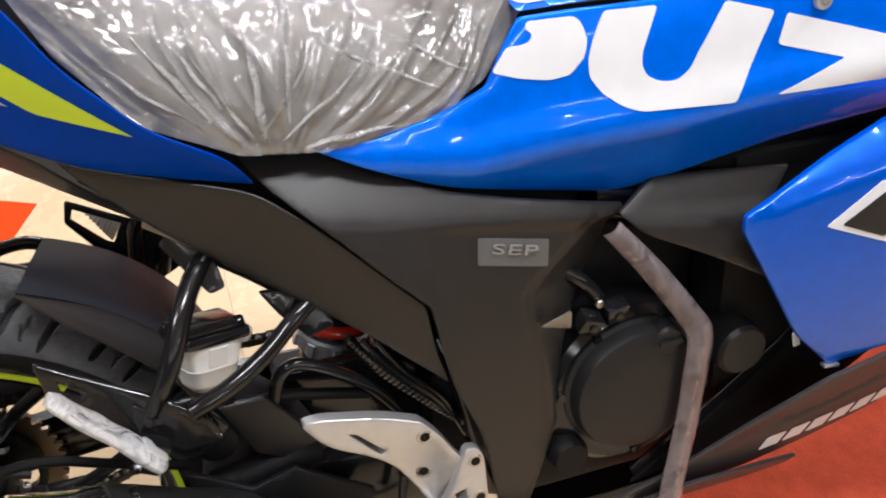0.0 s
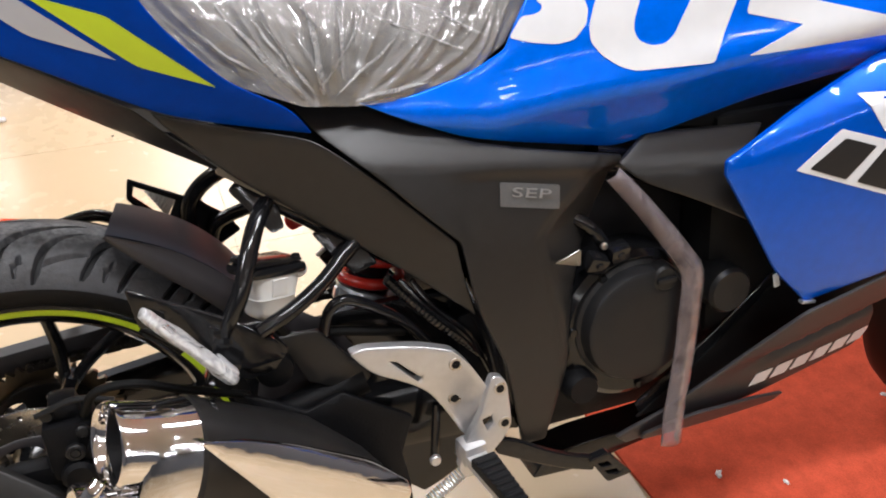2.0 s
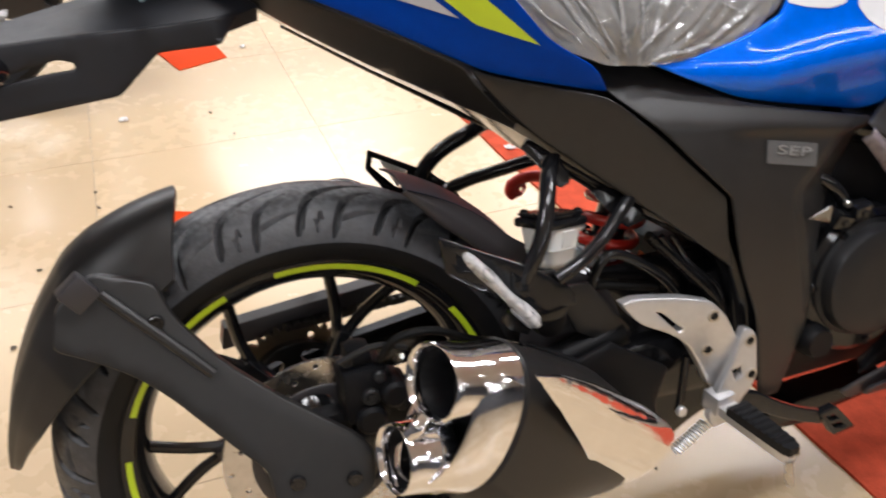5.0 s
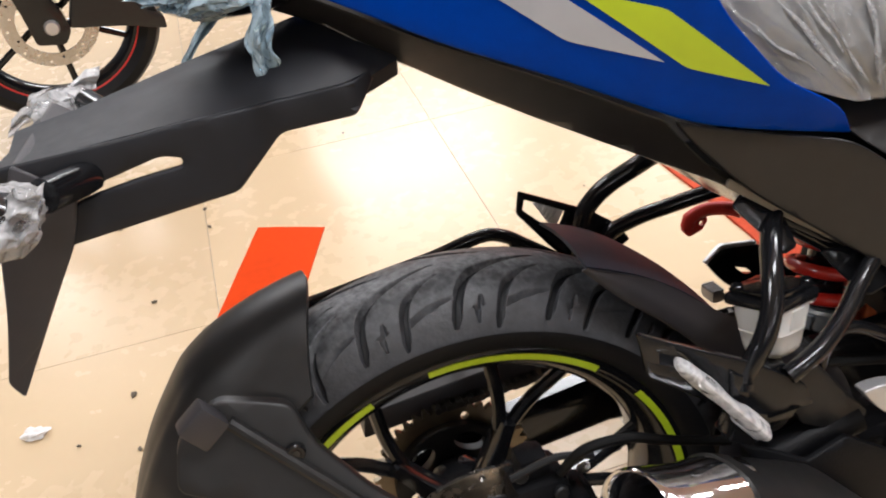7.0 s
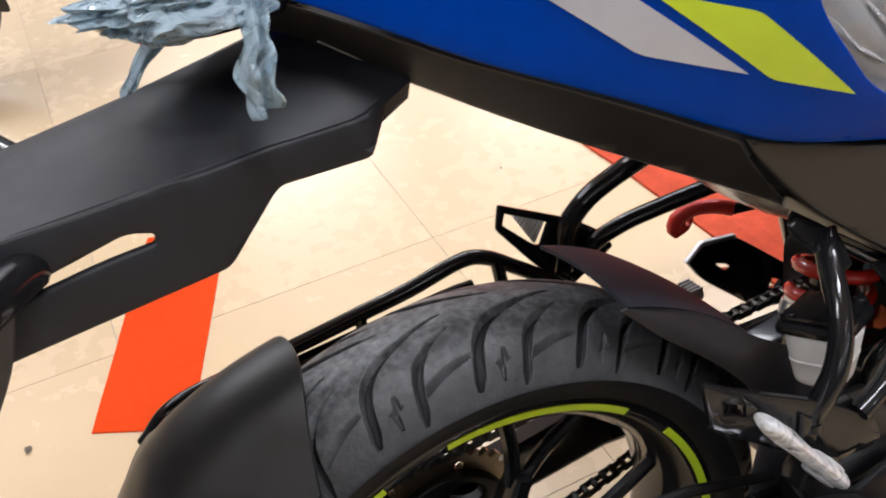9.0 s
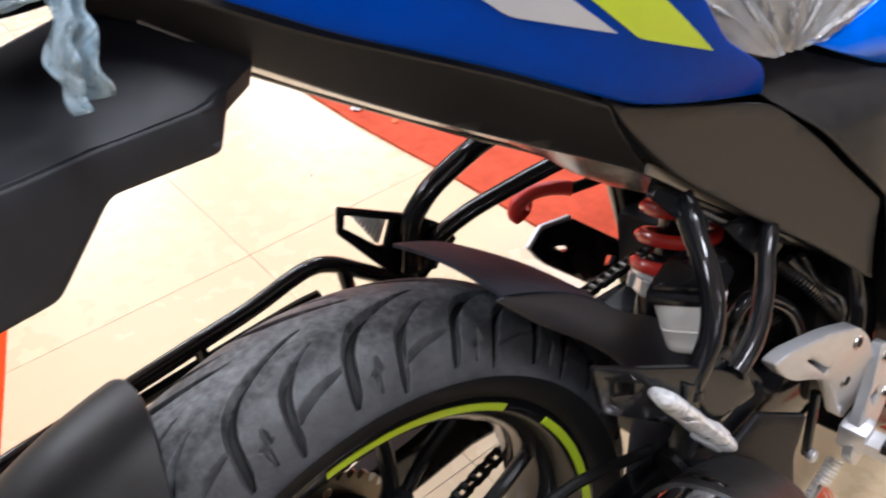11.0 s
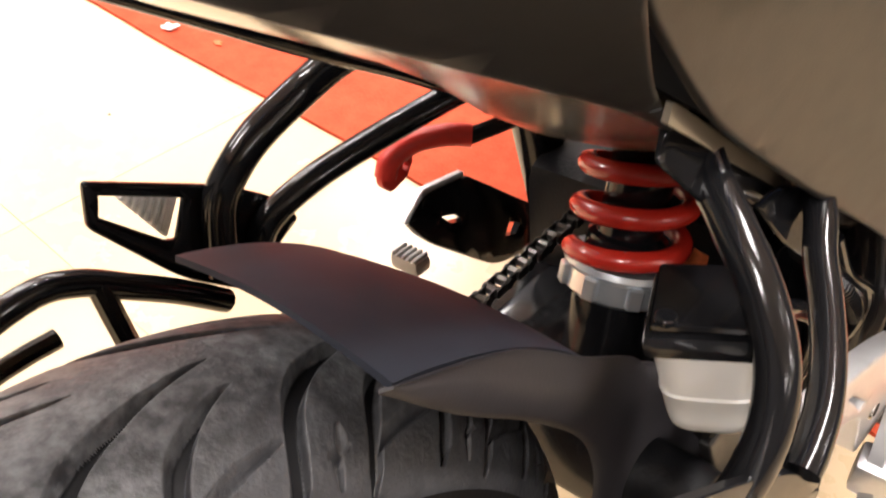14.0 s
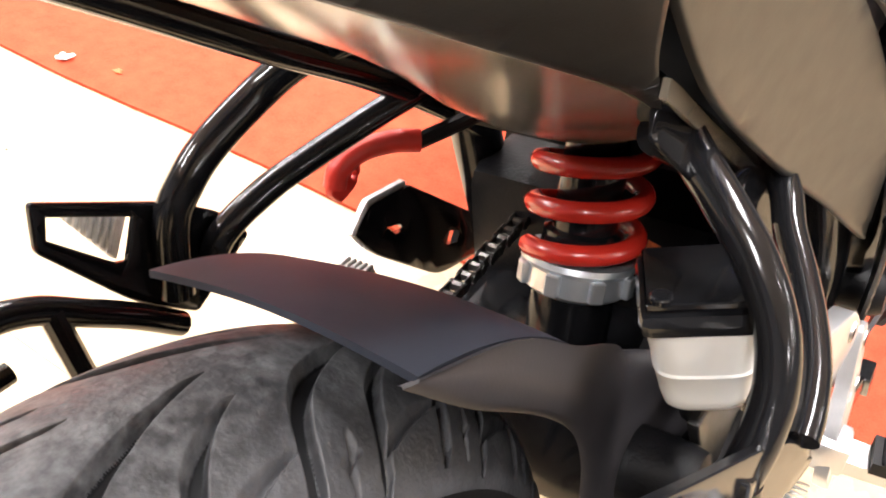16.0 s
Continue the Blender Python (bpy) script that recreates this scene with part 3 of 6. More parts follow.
def spoke_mesh(a):
    spoke = bmesh.new()
    turn = HUB @ Matrix.Rotation(-a, 4, "Y")
    rings = []
    for q in (0, 0.2, 0.5, 0.8, 1.0):
        r = 0.045 + q * 0.078
        w, d = 0.0125 - 0.004 * math.sin(q * 1.6), 0.018 - 0.004 * q
        rings.append([turn @ Vector((r, cd * d - 0.004 - 0.006 * q, cw * w)) for cw, cd in ((-1, -0.6), (-0.7, -1), (0.7, -1), (1, -0.6), (1, 0.6), (0.7, 1), (-0.7, 1), (-1, 0.6))])
    sections_into(spoke, rings)
    # the fork towards the rim
    for side in (-1, 1):
        tube_into(spoke, spline([turn @ Vector((0.112, -0.010, side * 0.004)), turn @ Vector((0.150, -0.012, side * 0.018)), turn @ Vector((0.196, -0.018, side * 0.044))], 4), 0.0072, 10)
    return spoke


rear_wheel = part("rear_wheel", rim_mesh(), GLOSS_BLACK, bike, "black alloy wheel with lime rim stripes")
for k in range(6):
    part("spoke", spoke_mesh(radians(66 + 60 * k)), GLOSS_BLACK, rear_wheel)
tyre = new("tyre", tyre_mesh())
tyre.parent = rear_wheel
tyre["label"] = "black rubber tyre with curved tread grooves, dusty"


def stripe(a0, a1):
    bm = bmesh.new()
    rings = []
    for i in range(25):
        a = radians(a0 + (a1 - a0) * i / 24)
        ring = []
        for r, y in ((0.2225, -0.0583), (0.2185, -0.0573), (0.2155, -0.0562), (0.2155, -0.0548), (0.2225, -0.0570)):
            ring.append((r * math.cos(a), y, 0.3 + r * math.sin(a)))
        rings.append(ring)
    return sections_into(bm, rings)


for k in range(6):
    part("rim_stripe", stripe(51.8 + 60 * k, 96.8 + 60 * k), LIME, rear_wheel, "lime reflective stripe")


def disc_mesh(r0, r1, y0, y1, holes, lobes=0):
    """A drilled brake disc or sprocket ring, built as a sheet with real holes."""
    outer = []
    n = 180
    for i in range(n):
        a = 2 * math.pi * i / n
        r = r1 + (0.0035 * (1 if math.sin(a * lobes) > 0 else -1) if lobes else 0)
        outer.append((r * math.cos(a), 0.3 + r * math.sin(a)))
    inner = [(r0 * math.cos(2 * math.pi * i / 60), 0.3 + r0 * math.sin(2 * math.pi * i / 60)) for i in range(60)]
    drilled = [[(cx + cr * math.cos(2 * math.pi * i / 10), cz + cr * math.sin(2 * math.pi * i / 10)) for i in range(10)] for cx, cz, cr in holes]
    return skin(outer, lambda x, z: y0, y1 - y0, 0.014, [inner] + drilled, 0, 0)


spots = []
for k in range(24):
    a, r = 2 * math.pi * k / 24, (0.100 if k % 2 else 0.112)
    spots.append((r * math.cos(a), 0.3 + r * math.sin(a), 0.0035))
part("brake_disc", disc_mesh(0.086, 0.120, -0.0865, -0.0825, spots), STEEL, rear_wheel, "drilled steel brake disc")
def oval(r, a, long, wide, n=16):
    """An oval in the wheel's plane, its long side along the circle of radius r."""
    pts = []
    for k in range(n):
        q = 2 * math.pi * k / n
        rr, aa = r + wide * math.cos(q), a + long / r * math.sin(q)
        pts.append((rr * math.cos(aa), 0.3 + rr * math.sin(aa)))
    return pts


def spider_mesh(r0, r1, y, thick, r, a0, long, wide):
    """A cast wheel plate with five oval windows round its bore."""
    circle = lambda rad, n: [(rad * math.cos(2 * math.pi * k / n), 0.3 + rad * math.sin(2 * math.pi * k / n)) for k in range(n)]
    return skin(circle(r1, 72), lambda x, z: y, thick, 0.012, [circle(r0, 32)] + [oval(r, a0 + 2 * math.pi * k / 5, long, wide) for k in range(5)], 0.0015, 0)


part("disc_carrier", spider_mesh(0.020, 0.088, -0.088, 0.007, 0.064, 0.5, 0.028, 0.014), PLASTIC_SMOOTH, rear_wheel)
part("sprocket", disc_mesh(0.062, 0.089, 0.072, 0.079, [(0.075 * math.cos(2 * math.pi * k / 5), 0.3 + 0.075 * math.sin(2 * math.pi * k / 5), 0.005) for k in range(5)], 43), SPROCKET_FLOOR_TINT, rear_wheel, "steel sprocket with teeth")
part("sprocket_carrier", spider_mesh(0.018, 0.070, 0.060, 0.012, 0.050, 1.1, 0.019, 0.0115), GREY_COVER, rear_wheel, "dull black cast sprocket carrier with oval windows")
for k in range(5):
    a = 2 * math.pi * k / 5
    part("carrier_nut", bolt((0.054 * math.cos(a), 0.078, 0.3 + 0.054 * math.sin(a)), 0.006, 0.006, (0, 1, 0), False), STEEL, rear_wheel)
part("axle", lathe([(0.0005, -0.150), (0.012, -0.150), (0.013, -0.140), (0.009, -0.138), (0.009, 0.14), (0.0005, 0.14)], 20, closed=False, m=HUB), GREY_COVER, rear_wheel)


# chain
def chain_run(p0, p1, pitch=0.0127):
    bm = bmesh.new()
    d = Vector(p1) - Vector(p0)
    n = int(d.length / pitch)
    m = d.to_track_quat("X", "Z").to_matrix().to_4x4()
    for i in range(n):
        c = Vector(p0) + d * (i / n)
        wide = 0.0062 if i % 2 else 0.0045
        for side in (-1, 1):
            b = block(-0.0092, 0.0092, side * wide - 0.0008, side * wide + 0.0008, -0.0045, 0.0045, 0.0006, segments=1)
            b.transform(Matrix.Translation(c + d.normalized() * pitch / 2) @ m)
            bm2 = bpy.data.meshes.new("link")
            b.to_mesh(bm2)
            b.free()
            bm.from_mesh(bm2)
            bpy.data.meshes.remove(bm2)
        tube_into(bm, [c + m @ Vector((0, -0.0075, 0)), c + m @ Vector((0, 0.0075, 0))], 0.0042, 8)
    return bm


part("chain_run", chain_run((-0.005, 0.0755, 0.3885), (0.50, 0.0755, 0.405)), CHAIN, bike, "oily steel drive chain")
part("chain_run", chain_run((0.0, 0.0755, 0.2115), (0.50, 0.0755, 0.345)), CHAIN, bike)


# swingarm
def arm_bar(side):
    bm = bmesh.new()
    rings = []
    drop, start = (0.23, 0.16) if side > 0 else (0.15, 0.02)
    for x, z, h, w in ((-0.045, 0.298, 0.020, 0.010), (-0.02, 0.299, 0.030, 0.012), (0.06, 0.310, 0.032, 0.014), (0.20, 0.335, 0.034, 0.015), (0.38, 0.362, 0.040, 0.018), (0.50, 0.378, 0.044, 0.020)):
        y = side * 0.100
        z -= drop * max(0.0, x - start)
        rings.append([(x, y + dy * w, z + dz * h) for dy, dz in ((-1, -0.7), (-0.7, -1), (0.7, -1), (1, -0.7), (1, 0.7), (0.7, 1), (-0.7, 1), (-1, 0.7))])
    return sections_into(bm, rings)


swingarm = part("swingarm", join(arm_bar(-1), arm_bar(1), block(0.335, 0.46, -0.085, 0.085, 0.270, 0.372, 0.012)), GLOSS_BLACK, bike, "black box-section swingarm")
part("chain_guard", skin([(-0.090, 0.372), (-0.084, 0.402), (0.02, 0.411), (0.130, 0.420), (0.140, 0.402), (0.128, 0.389), (0.02, 0.383)], lambda x, z: 0.082, 0.028, 0.02), PLASTIC_SMOOTH, swingarm, "black plastic chain guard")


# hugger over the tyre's front
def hugger_mesh():
    """A curved sheet over the tyre, cut straight at the back, a little lower on the far side."""
    bm = bmesh.new()
    rows = []
    n_a, n_c = 36, 28
    for i in range(n_a + 1):
        f = i / n_a
        row_out, row_in = [], []
        for j in range(n_c + 1):
            y = -0.086 + 0.148 * j / n_c
            u = (y + 0.086) / 0.15
            a0 = 67.4 - 3.0 * u
            a = radians(a0 - f * (a0 - 22.6))
            r = 0.3235 - 0.0105 * u ** 1.2 + 0.0045 * math.sin(math.pi * u) + (0.004 + 0.005 * u) * math.sin(math.pi * f)
            row_out.append((r * math.cos(a), y, 0.3 + r * math.sin(a)))
            row_in.append(((r - 0.003) * math.cos(a), y * 0.985, 0.3 + (r - 0.003) * math.sin(a)))
        rows.append(row_out + row_in[::-1])
    return sections_into(bm, rows)


hugger = part("hugger", hugger_mesh(), HUGGER, bike, "dark satin plastic tyre hugger")


def stay_mesh():
    """The hugger's side flap, running down into a folded stay: lower edge, ridge and outer edge."""
    edge = spline([(0.124, -0.0865, 0.5965), (0.160, -0.089, 0.557), (0.205, -0.091, 0.515), (0.243, -0.091, 0.470), (0.257, -0.091, 0.434), (0.257, -0.091, 0.405), (0.251, -0.091, 0.380), (0.244, -0.091, 0.340)], 5)
    ridge = spline([(0.1242, -0.0866, 0.5980), (0.1897, -0.0866, 0.5656), (0.2452, -0.0870, 0.5194), (0.288, -0.090, 0.487), (0.295, -0.092, 0.450), (0.288, -0.093, 0.420), (0.280, -0.094, 0.385), (0.273, -0.094, 0.340)], 5)
    outer = spline([(0.1245, -0.084, 0.5965), (0.1887, -0.082, 0.564), (0.2434, -0.080, 0.5176), (0.290, -0.079, 0.479), (0.340, -0.121, 0.455), (0.362, -0.128, 0.414), (0.364, -0.132, 0.373), (0.356, -0.132, 0.335)], 5)
    back = Vector((-0.003, 0.005, -0.003))
    rows = []
    for e, r, o in zip(edge, ridge, outer):
        e, r, o = Vector(e), Vector(r), Vector(o)
        rows.append([e, e.lerp(r, 0.5), e.lerp(r, 0.9), r + Vector((0, -0.0008, 0)), r.lerp(o, 0.1), r.lerp(o, 0.5), o, o + back, r + back, e + back])
    return sections_into(bmesh.new(), rows)


part("hugger_stay", stay_mesh(), PLASTIC_SMOOTH, hugger, angle=80)


# mudguard behind the wheel
def mudguard_mesh():
    bm = bmesh.new()
    rows = []
    n_a, n_c = 46, 24
    for i in range(n_a + 1):
        f = i / n_a
        base = np.interp(f, [0, 0.12, 0.26, 0.34, 0.42, 0.6, 0.8, 1.0], [0.338, 0.346, 0.355, 0.357, 0.353, 0.347, 0.343, 0.343])
        half = np.interp(f, [0, 0.05, 0.12, 0.35, 0.55, 0.8, 0.97, 1.0], [0.078, 0.080, 0.083, 0.086, 0.080, 0.055, 0.022, 0.012])
        drop = np.interp(f, [0, 0.1, 0.4, 0.7, 1.0], [0.060, 0.068, 0.076, 0.045, 0.006])
        out, inn = [], []
        for j in range(n_c + 1):
            s = -1 + 2 * j / n_c
            front = 109 + (9.0 if s < 0 else 13.0) * abs(s) ** 2
            a = radians(front + f * (175 - front))
            y = half * math.copysign(abs(s) ** 0.85, s)
            r = base - drop * abs(s) ** 2.2
            ridge = 0.004 * max(0, 1 - abs(abs(s) - 0.45) * 8) * (f > 0.3)
            out.append(((r + ridge) * math.cos(a), y, 0.3 + (r + ridge) * math.sin(a)))
            inn.append(((r - 0.0035) * math.cos(a), y * 0.97, 0.3 + (r - 0.0035) * math.sin(a)))
        rows.append(out + inn[::-1])
    return sections_into(bm, rows)


mudguard = part("rear_mudguard", mudguard_mesh(), PLASTIC, bike, "black textured plastic tyre mudguard on an arm")
arm_y = lambda x, z: -0.090 - max(0, 0.56 - z) * 0.326
ARM = [(-0.245, 0.545), (-0.206, 0.572), (-0.148, 0.551), (-0.138, 0.515), (-0.098, 0.461), (-0.049, 0.415), (0.026, 0.355), (0.040, 0.335), (0.035, 0.300), (0.010, 0.285),
       (-0.050, 0.272), (-0.072, 0.296), (-0.077, 0.345), (-0.099, 0.369), (-0.159, 0.442), (-0.187, 0.468), (-0.220, 0.489), (-0.255, 0.507)]
mud_arm = part("mudguard_arm", skin(ARM, arm_y, 0.010, 0.014, (), 0.003, 0.010), PLASTIC, mudguard)
part("arm_rib", tube([(-0.20, arm_y(0, 0.552) - 0.002, 0.552), (-0.17, arm_y(0, 0.52) - 0.003, 0.52), (-0.11, arm_y(0, 0.455) - 0.003, 0.455)], 0.006, 10), PLASTIC, mud_arm)
part("arm_clip", block(-0.015, 0.015, -0.010, 0.012, -0.015, 0.015, 0.004, pose(-0.220, -0.100, 0.560, 0, 55, 10)), PLASTIC_SMOOTH, mud_arm)
for p in ((-0.048, arm_y(0, 0.326) - 0.001, 0.326), (-0.155, arm_y(0, 0.515) - 0.001, 0.515), (0.012, arm_y(0, 0.315) - 0.001, 0.315)):
    part("arm_bolt", bolt(p, 0.0085), GLOSS_BLACK, mud_arm)

# brake caliper
caliper = part("brake_caliper", block(0.020, 0.075, -0.125, -0.070, 0.345, 0.415, 0.012), ENGINE, bike, "black rear brake caliper")
part("caliper_foot", block(0.045, 0.10, -0.120, -0.075, 0.33, 0.385, 0.010), ENGINE, caliper)
part("caliper_head", block(0.030, 0.062, -0.112, -0.078, 0.395, 0.436, 0.012), ENGINE, caliper)
part("caliper_carrier", block(-0.03, 0.03, -0.11, -0.08, 0.29, 0.36, 0.01), ENGINE, caliper)
for cx, cz, cr in ((0.048, 0.352, 0.019), (0.078, 0.378, 0.017)):
    part("piston_housing", lathe([(0.0005, -0.134), (cr * 0.7, -0.134), (cr * 0.95, -0.130), (cr, -0.124), (cr, -0.09), (0.0005, -0.09)], 28, closed=False, m=Matrix.Translation((cx, 0, cz))), ENGINE, caliper)
part("pad_pin", tube([(0.020, -0.118, 0.428), (0.062, -0.122, 0.440), (0.098, -0.120, 0.428)], 0.0035, 8), GREY_COVER, caliper)
part("bleed_nipple", bolt((0.088, -0.112, 0.410), 0.0045, 0.012, (0.3, -0.6, 0.7), False), STEEL, caliper)
part("brake_hose", tube([(0.066, -0.120, 0.420), (0.085, -0.138, 0.452), (0.125, -0.140, 0.452), (0.170, -0.128, 0.425), (0.235, -0.120, 0.395)], 0.0048, 10), DARK, caliper, "black rubber brake hose")
part("hub_flange", lathe([(0.014, -0.124), (0.034, -0.124), (0.040, -0.119), (0.041, -0.108), (0.048, -0.104), (0.050, -0.094), (0.014, -0.092)], 40, m=HUB), GREY_COVER, rear_wheel, "dark grey hub flange")
part("caliper_cap", bolt((0.050, -0.126, 0.382), 0.010, 0.006), GREY_COVER, caliper)
for p in ((0.085, -0.121, 0.36), (0.03, -0.113, 0.425), (0.062, -0.126, 0.405)):
    part("caliper_bolt", bolt(p, 0.007, 0.006, socket=False), GREY_COVER, caliper)

# exhaust
AX = Vector((0.74, 0.22, -0.63)).normalized()
UP = (Vector((0, 0, 1)) - AX * AX.z).normalized()
OUT = AX.cross(UP).normalized()


def ring_section(c, hw, hh, n=40, power=2.5, up=None):
    """A rounded section across the exhaust: hw sideways, hh along its own upright line."""
    pts = []
    line = UP if up is None else Vector(up).normalized()
    for k in range(n):
        q = 2 * math.pi * k / n
        ca, sa = math.cos(q), math.sin(q)
        u = hh * math.copysign(abs(sa) ** (2 / power), sa)
        bow = 0.16 * hh * (1 - (u / hh) ** 2)
        pts.append(Vector(c) + OUT * hw * math.copysign(abs(ca) ** (2 / power), ca) + line * u + AX * bow)
    return pts


END = Vector((0.140, -0.222, 0.376))
REAR = Vector((0.131, -0.221, 0.388))
BACK = Vector((-0.93, -0.07, 0.30)).normalized()
body = bmesh.new()
sections_into(body, [ring_section(REAR, 0.050, 0.081, up=(0.45, 0, 0.89)), ring_section(REAR - BACK * 0.005, 0.057, 0.089, up=(0.45, 0, 0.89)), ring_section(END + AX * 0.055, 0.060, 0.100, up=(0.62, 0.10, 0.80))]
              + [ring_section(END + AX * d + UP * up, w, h) for d, up, w, h in ((0.12, 0.018, 0.060, 0.086), (0.20, 0.031, 0.054, 0.061), (0.25, 0.040, 0.044, 0.036), (0.27, 0.045, 0.030, 0.020))])
exhaust = part("exhaust", body, PLASTIC, bike, "black exhaust silencer with chrome twin outlets")


def outlet(c, r, length, squash, slope, scarf, liner=False):
    """A thick-lipped chrome pipe end, its mouth cut back on the outer side."""
    prof = [(r * 1.00, 0.007), (r * 0.995, 0.003), (r * 0.975, 0.0005), (r * 0.94, -0.0005), (r * 0.90, 0.0005), (r * 0.875, 0.004), (r * 0.865, 0.010), (r * 0.86, 0.016), (r * 0.90, 0.018), (r * 0.90, length), (r * 1.06, length), (r * 1.07, length * 0.70), (r * 1.03, length * 0.68), (r * 1.03, length * 0.64), (r * 1.02, length * 0.62), (r * 1.0, length * 0.3)]
    if liner:
        prof = [(r * 0.868, 0.012), (r * 0.80, 0.018), (r * 0.80, length), (r * 0.868, length)]
    bm = lathe(prof, 96, axis="Z")
    d = Vector((0.96, 0.05, slope)).normalized()
    back = [max(0.0, 1 - v.co.z / length) for v in bm.verts]
    bm.transform(Matrix.Translation(c) @ d.to_track_quat("Z", "Y").to_matrix().to_4x4() @ Matrix.Diagonal((squash, 1, 1, 1)))
    for v, k in zip(bm.verts, back):
        v.co += d * scarf * k * (c[1] - v.co.y)
    return bm


for c, r, length, squash, slope, scarf in (((0.092, -0.224, 0.441), 0.0418, 0.096, 1.0, -0.31, 0.28), ((0.046, -0.218, 0.359), 0.0390, 0.056, 0.95, -0.20, 0.18)):
    ring = part("outlet", outlet(c, r, length, squash, slope, scarf), CHROME, exhaust, "chrome outlet ring", angle=50)
    part("outlet_liner", outlet(c, r, length, squash, slope, scarf, True), ENGINE, ring, "sooty black inside")
    part("outlet_throat", lathe([(0.0005, 0), (r * 0.88, 0), (r * 0.88, 0.004), (0.0005, 0.004)], 30, closed=False, m=Matrix.Translation(Vector(c) + Vector((length * 0.62, 0.004, slope * length * 0.62))) @ Matrix.Rotation(radians(90), 4, "Z")), DARK, ring)
collar = bmesh.new()
sections_into(collar, [ring_section(REAR + BACK * d, w, h, up=(0.45, 0, 0.89)) for d, w, h in ((0.004, 0.044, 0.073), (0.040, 0.042, 0.071), (0.046, 0.045, 0.075), (0.042, 0.048, 0.079), (0.012, 0.052, 0.085), (-0.003, 0.053, 0.087))])
part("chrome_collar", collar, CHROME, exhaust, "chrome collar round the twin outlets", angle=85)
well = bmesh.new()
sections_into(well, [ring_section(REAR + BACK * d, 0.0435, 0.0725, up=(0.45, 0, 0.89)) for d in (0.012, 0.006)])
part("collar_well", well, DARK, exhaust)
part("outlet_bridge", tube([(0.080, -0.234, 0.410), (0.070, -0.238, 0.402), (0.060, -0.234, 0.392)], 0.008, 12, flat=0.6), CHROME, exhaust)


def shield_y(x, z):
    across = (z - 0.400 + 0.88 * (x - 0.24)) / 0.07
    return -0.292 + 0.36 * (x - 0.182) + 0.014 * across * across + 0.11 * max(0.0, across - 0.10) ** 2


part("heat_shield", skin([(0.175, 0.464), (0.213, 0.444), (0.261, 0.408), (0.344, 0.339), (0.382, 0.297), (0.386, 0.284), (0.376, 0.268), (0.352, 0.247), (0.314, 0.234), (0.282, 0.246), (0.260, 0.271), (0.266, 0.286), (0.243, 0.338), (0.212, 0.398)], shield_y, 0.003, 0.009, (), 0.0012, 0.006),
     CHROME, exhaust, "polished chrome heat shield")
part("header_pipe", tube([(0.33, -0.150, 0.270), (0.42, -0.07, 0.300), (0.60, -0.06, 0.30)], 0.02), GLOSS_BLACK, exhaust)


# silver footrest hanger
HANG = [(0.343, 0.443), (0.360, 0.447), (0.418, 0.439), (0.457, 0.426), (0.474, 0.407), (0.492, 0.374), (0.502, 0.358), (0.498, 0.332), (0.488, 0.312), (0.472, 0.298), (0.464, 0.308), (0.450, 0.338), (0.427, 0.377), (0.399, 0.397), (0.364, 0.414)]
hang_y = lambda x, z: -0.168 - 0.13 * (x - 0.351) + 0.14 * max(0, 0.405 - z)
slot = [(0.386, 0.4255), (0.3935, 0.4235), (0.4205, 0.397), (0.4155, 0.393)]
hanger = part("footrest_hanger", skin(HANG, hang_y, 0.014, 0.006, [slot], 0.0014, 0.005), SILVER, bike, "silver cast footrest hanger plate")
MOUNT = [(0.500, 0.382), (0.513, 0.379), (0.519, 0.367), (0.521, 0.316), (0.512, 0.300), (0.494, 0.284), (0.480, 0.262), (0.458, 0.258), (0.451, 0.274), (0.462, 0.306), (0.484, 0.338), (0.492, 0.362)]
mount_y = lambda x, z: -0.186 - 0.06 * (0.38 - z)
part("peg_mount", skin(MOUNT, mount_y, 0.011, 0.006, [[(0.484, 0.330), (0.497, 0.333), (0.499, 0.322), (0.490, 0.314)]], 0.0014, 0.005), SILVER, hanger, "silver cast mount of the rider footpeg")
for p, y in (((0.459, 0.408), hang_y), ((0.457, 0.360), hang_y), ((0.509, 0.365), mount_y), ((0.512, 0.319), mount_y)):
    m = Matrix.Translation((p[0], y(*p), p[1]))
    seat_ring = part("hanger_bolt", lathe([(0.0005, 0.0005), (0.0042, 0.0004), (0.0046, -0.0006), (0.0078, -0.0008), (0.0082, 0.0004), (0.0082, 0.004)], 24, closed=False, m=m), STEEL, hanger)
    part("bolt_socket", lathe([(0.0004, -0.0012), (0.0050, -0.0012), (0.0052, -0.0008), (0.0004, -0.0006)], 12, m=m), DARK, seat_ring)
PEG0, PEG1 = Vector((0.472, -0.205, 0.291)), Vector((0.484, -0.304, 0.281))
peg_m = Matrix.Translation(PEG0) @ (PEG1 - PEG0).to_track_quat("X", "Z").to_matrix().to_4x4()
def peg_bar(x0, x1, w0, w1, z0, z1, bevel):
    """A bar that narrows outwards with a rounded end."""
    bm = bmesh.new()
    sections_into(bm, [[peg_m @ Vector((x, s * w, z)) for s, z in ((-1, z0), (1, z0), (1, z1), (-1, z1))] for x, w in ((x0, w0), ((x0 + x1) / 2, (w0 + w1) / 2), (x1 - 0.008, w1), (x1, w1 * 0.6))])
    bmesh.ops.bevel(bm, geom=[e for e in bm.edges if e.calc_face_angle(0) > 0.5], offset=bevel, segments=2, profile=0.6, affect="EDGES")
    return bm


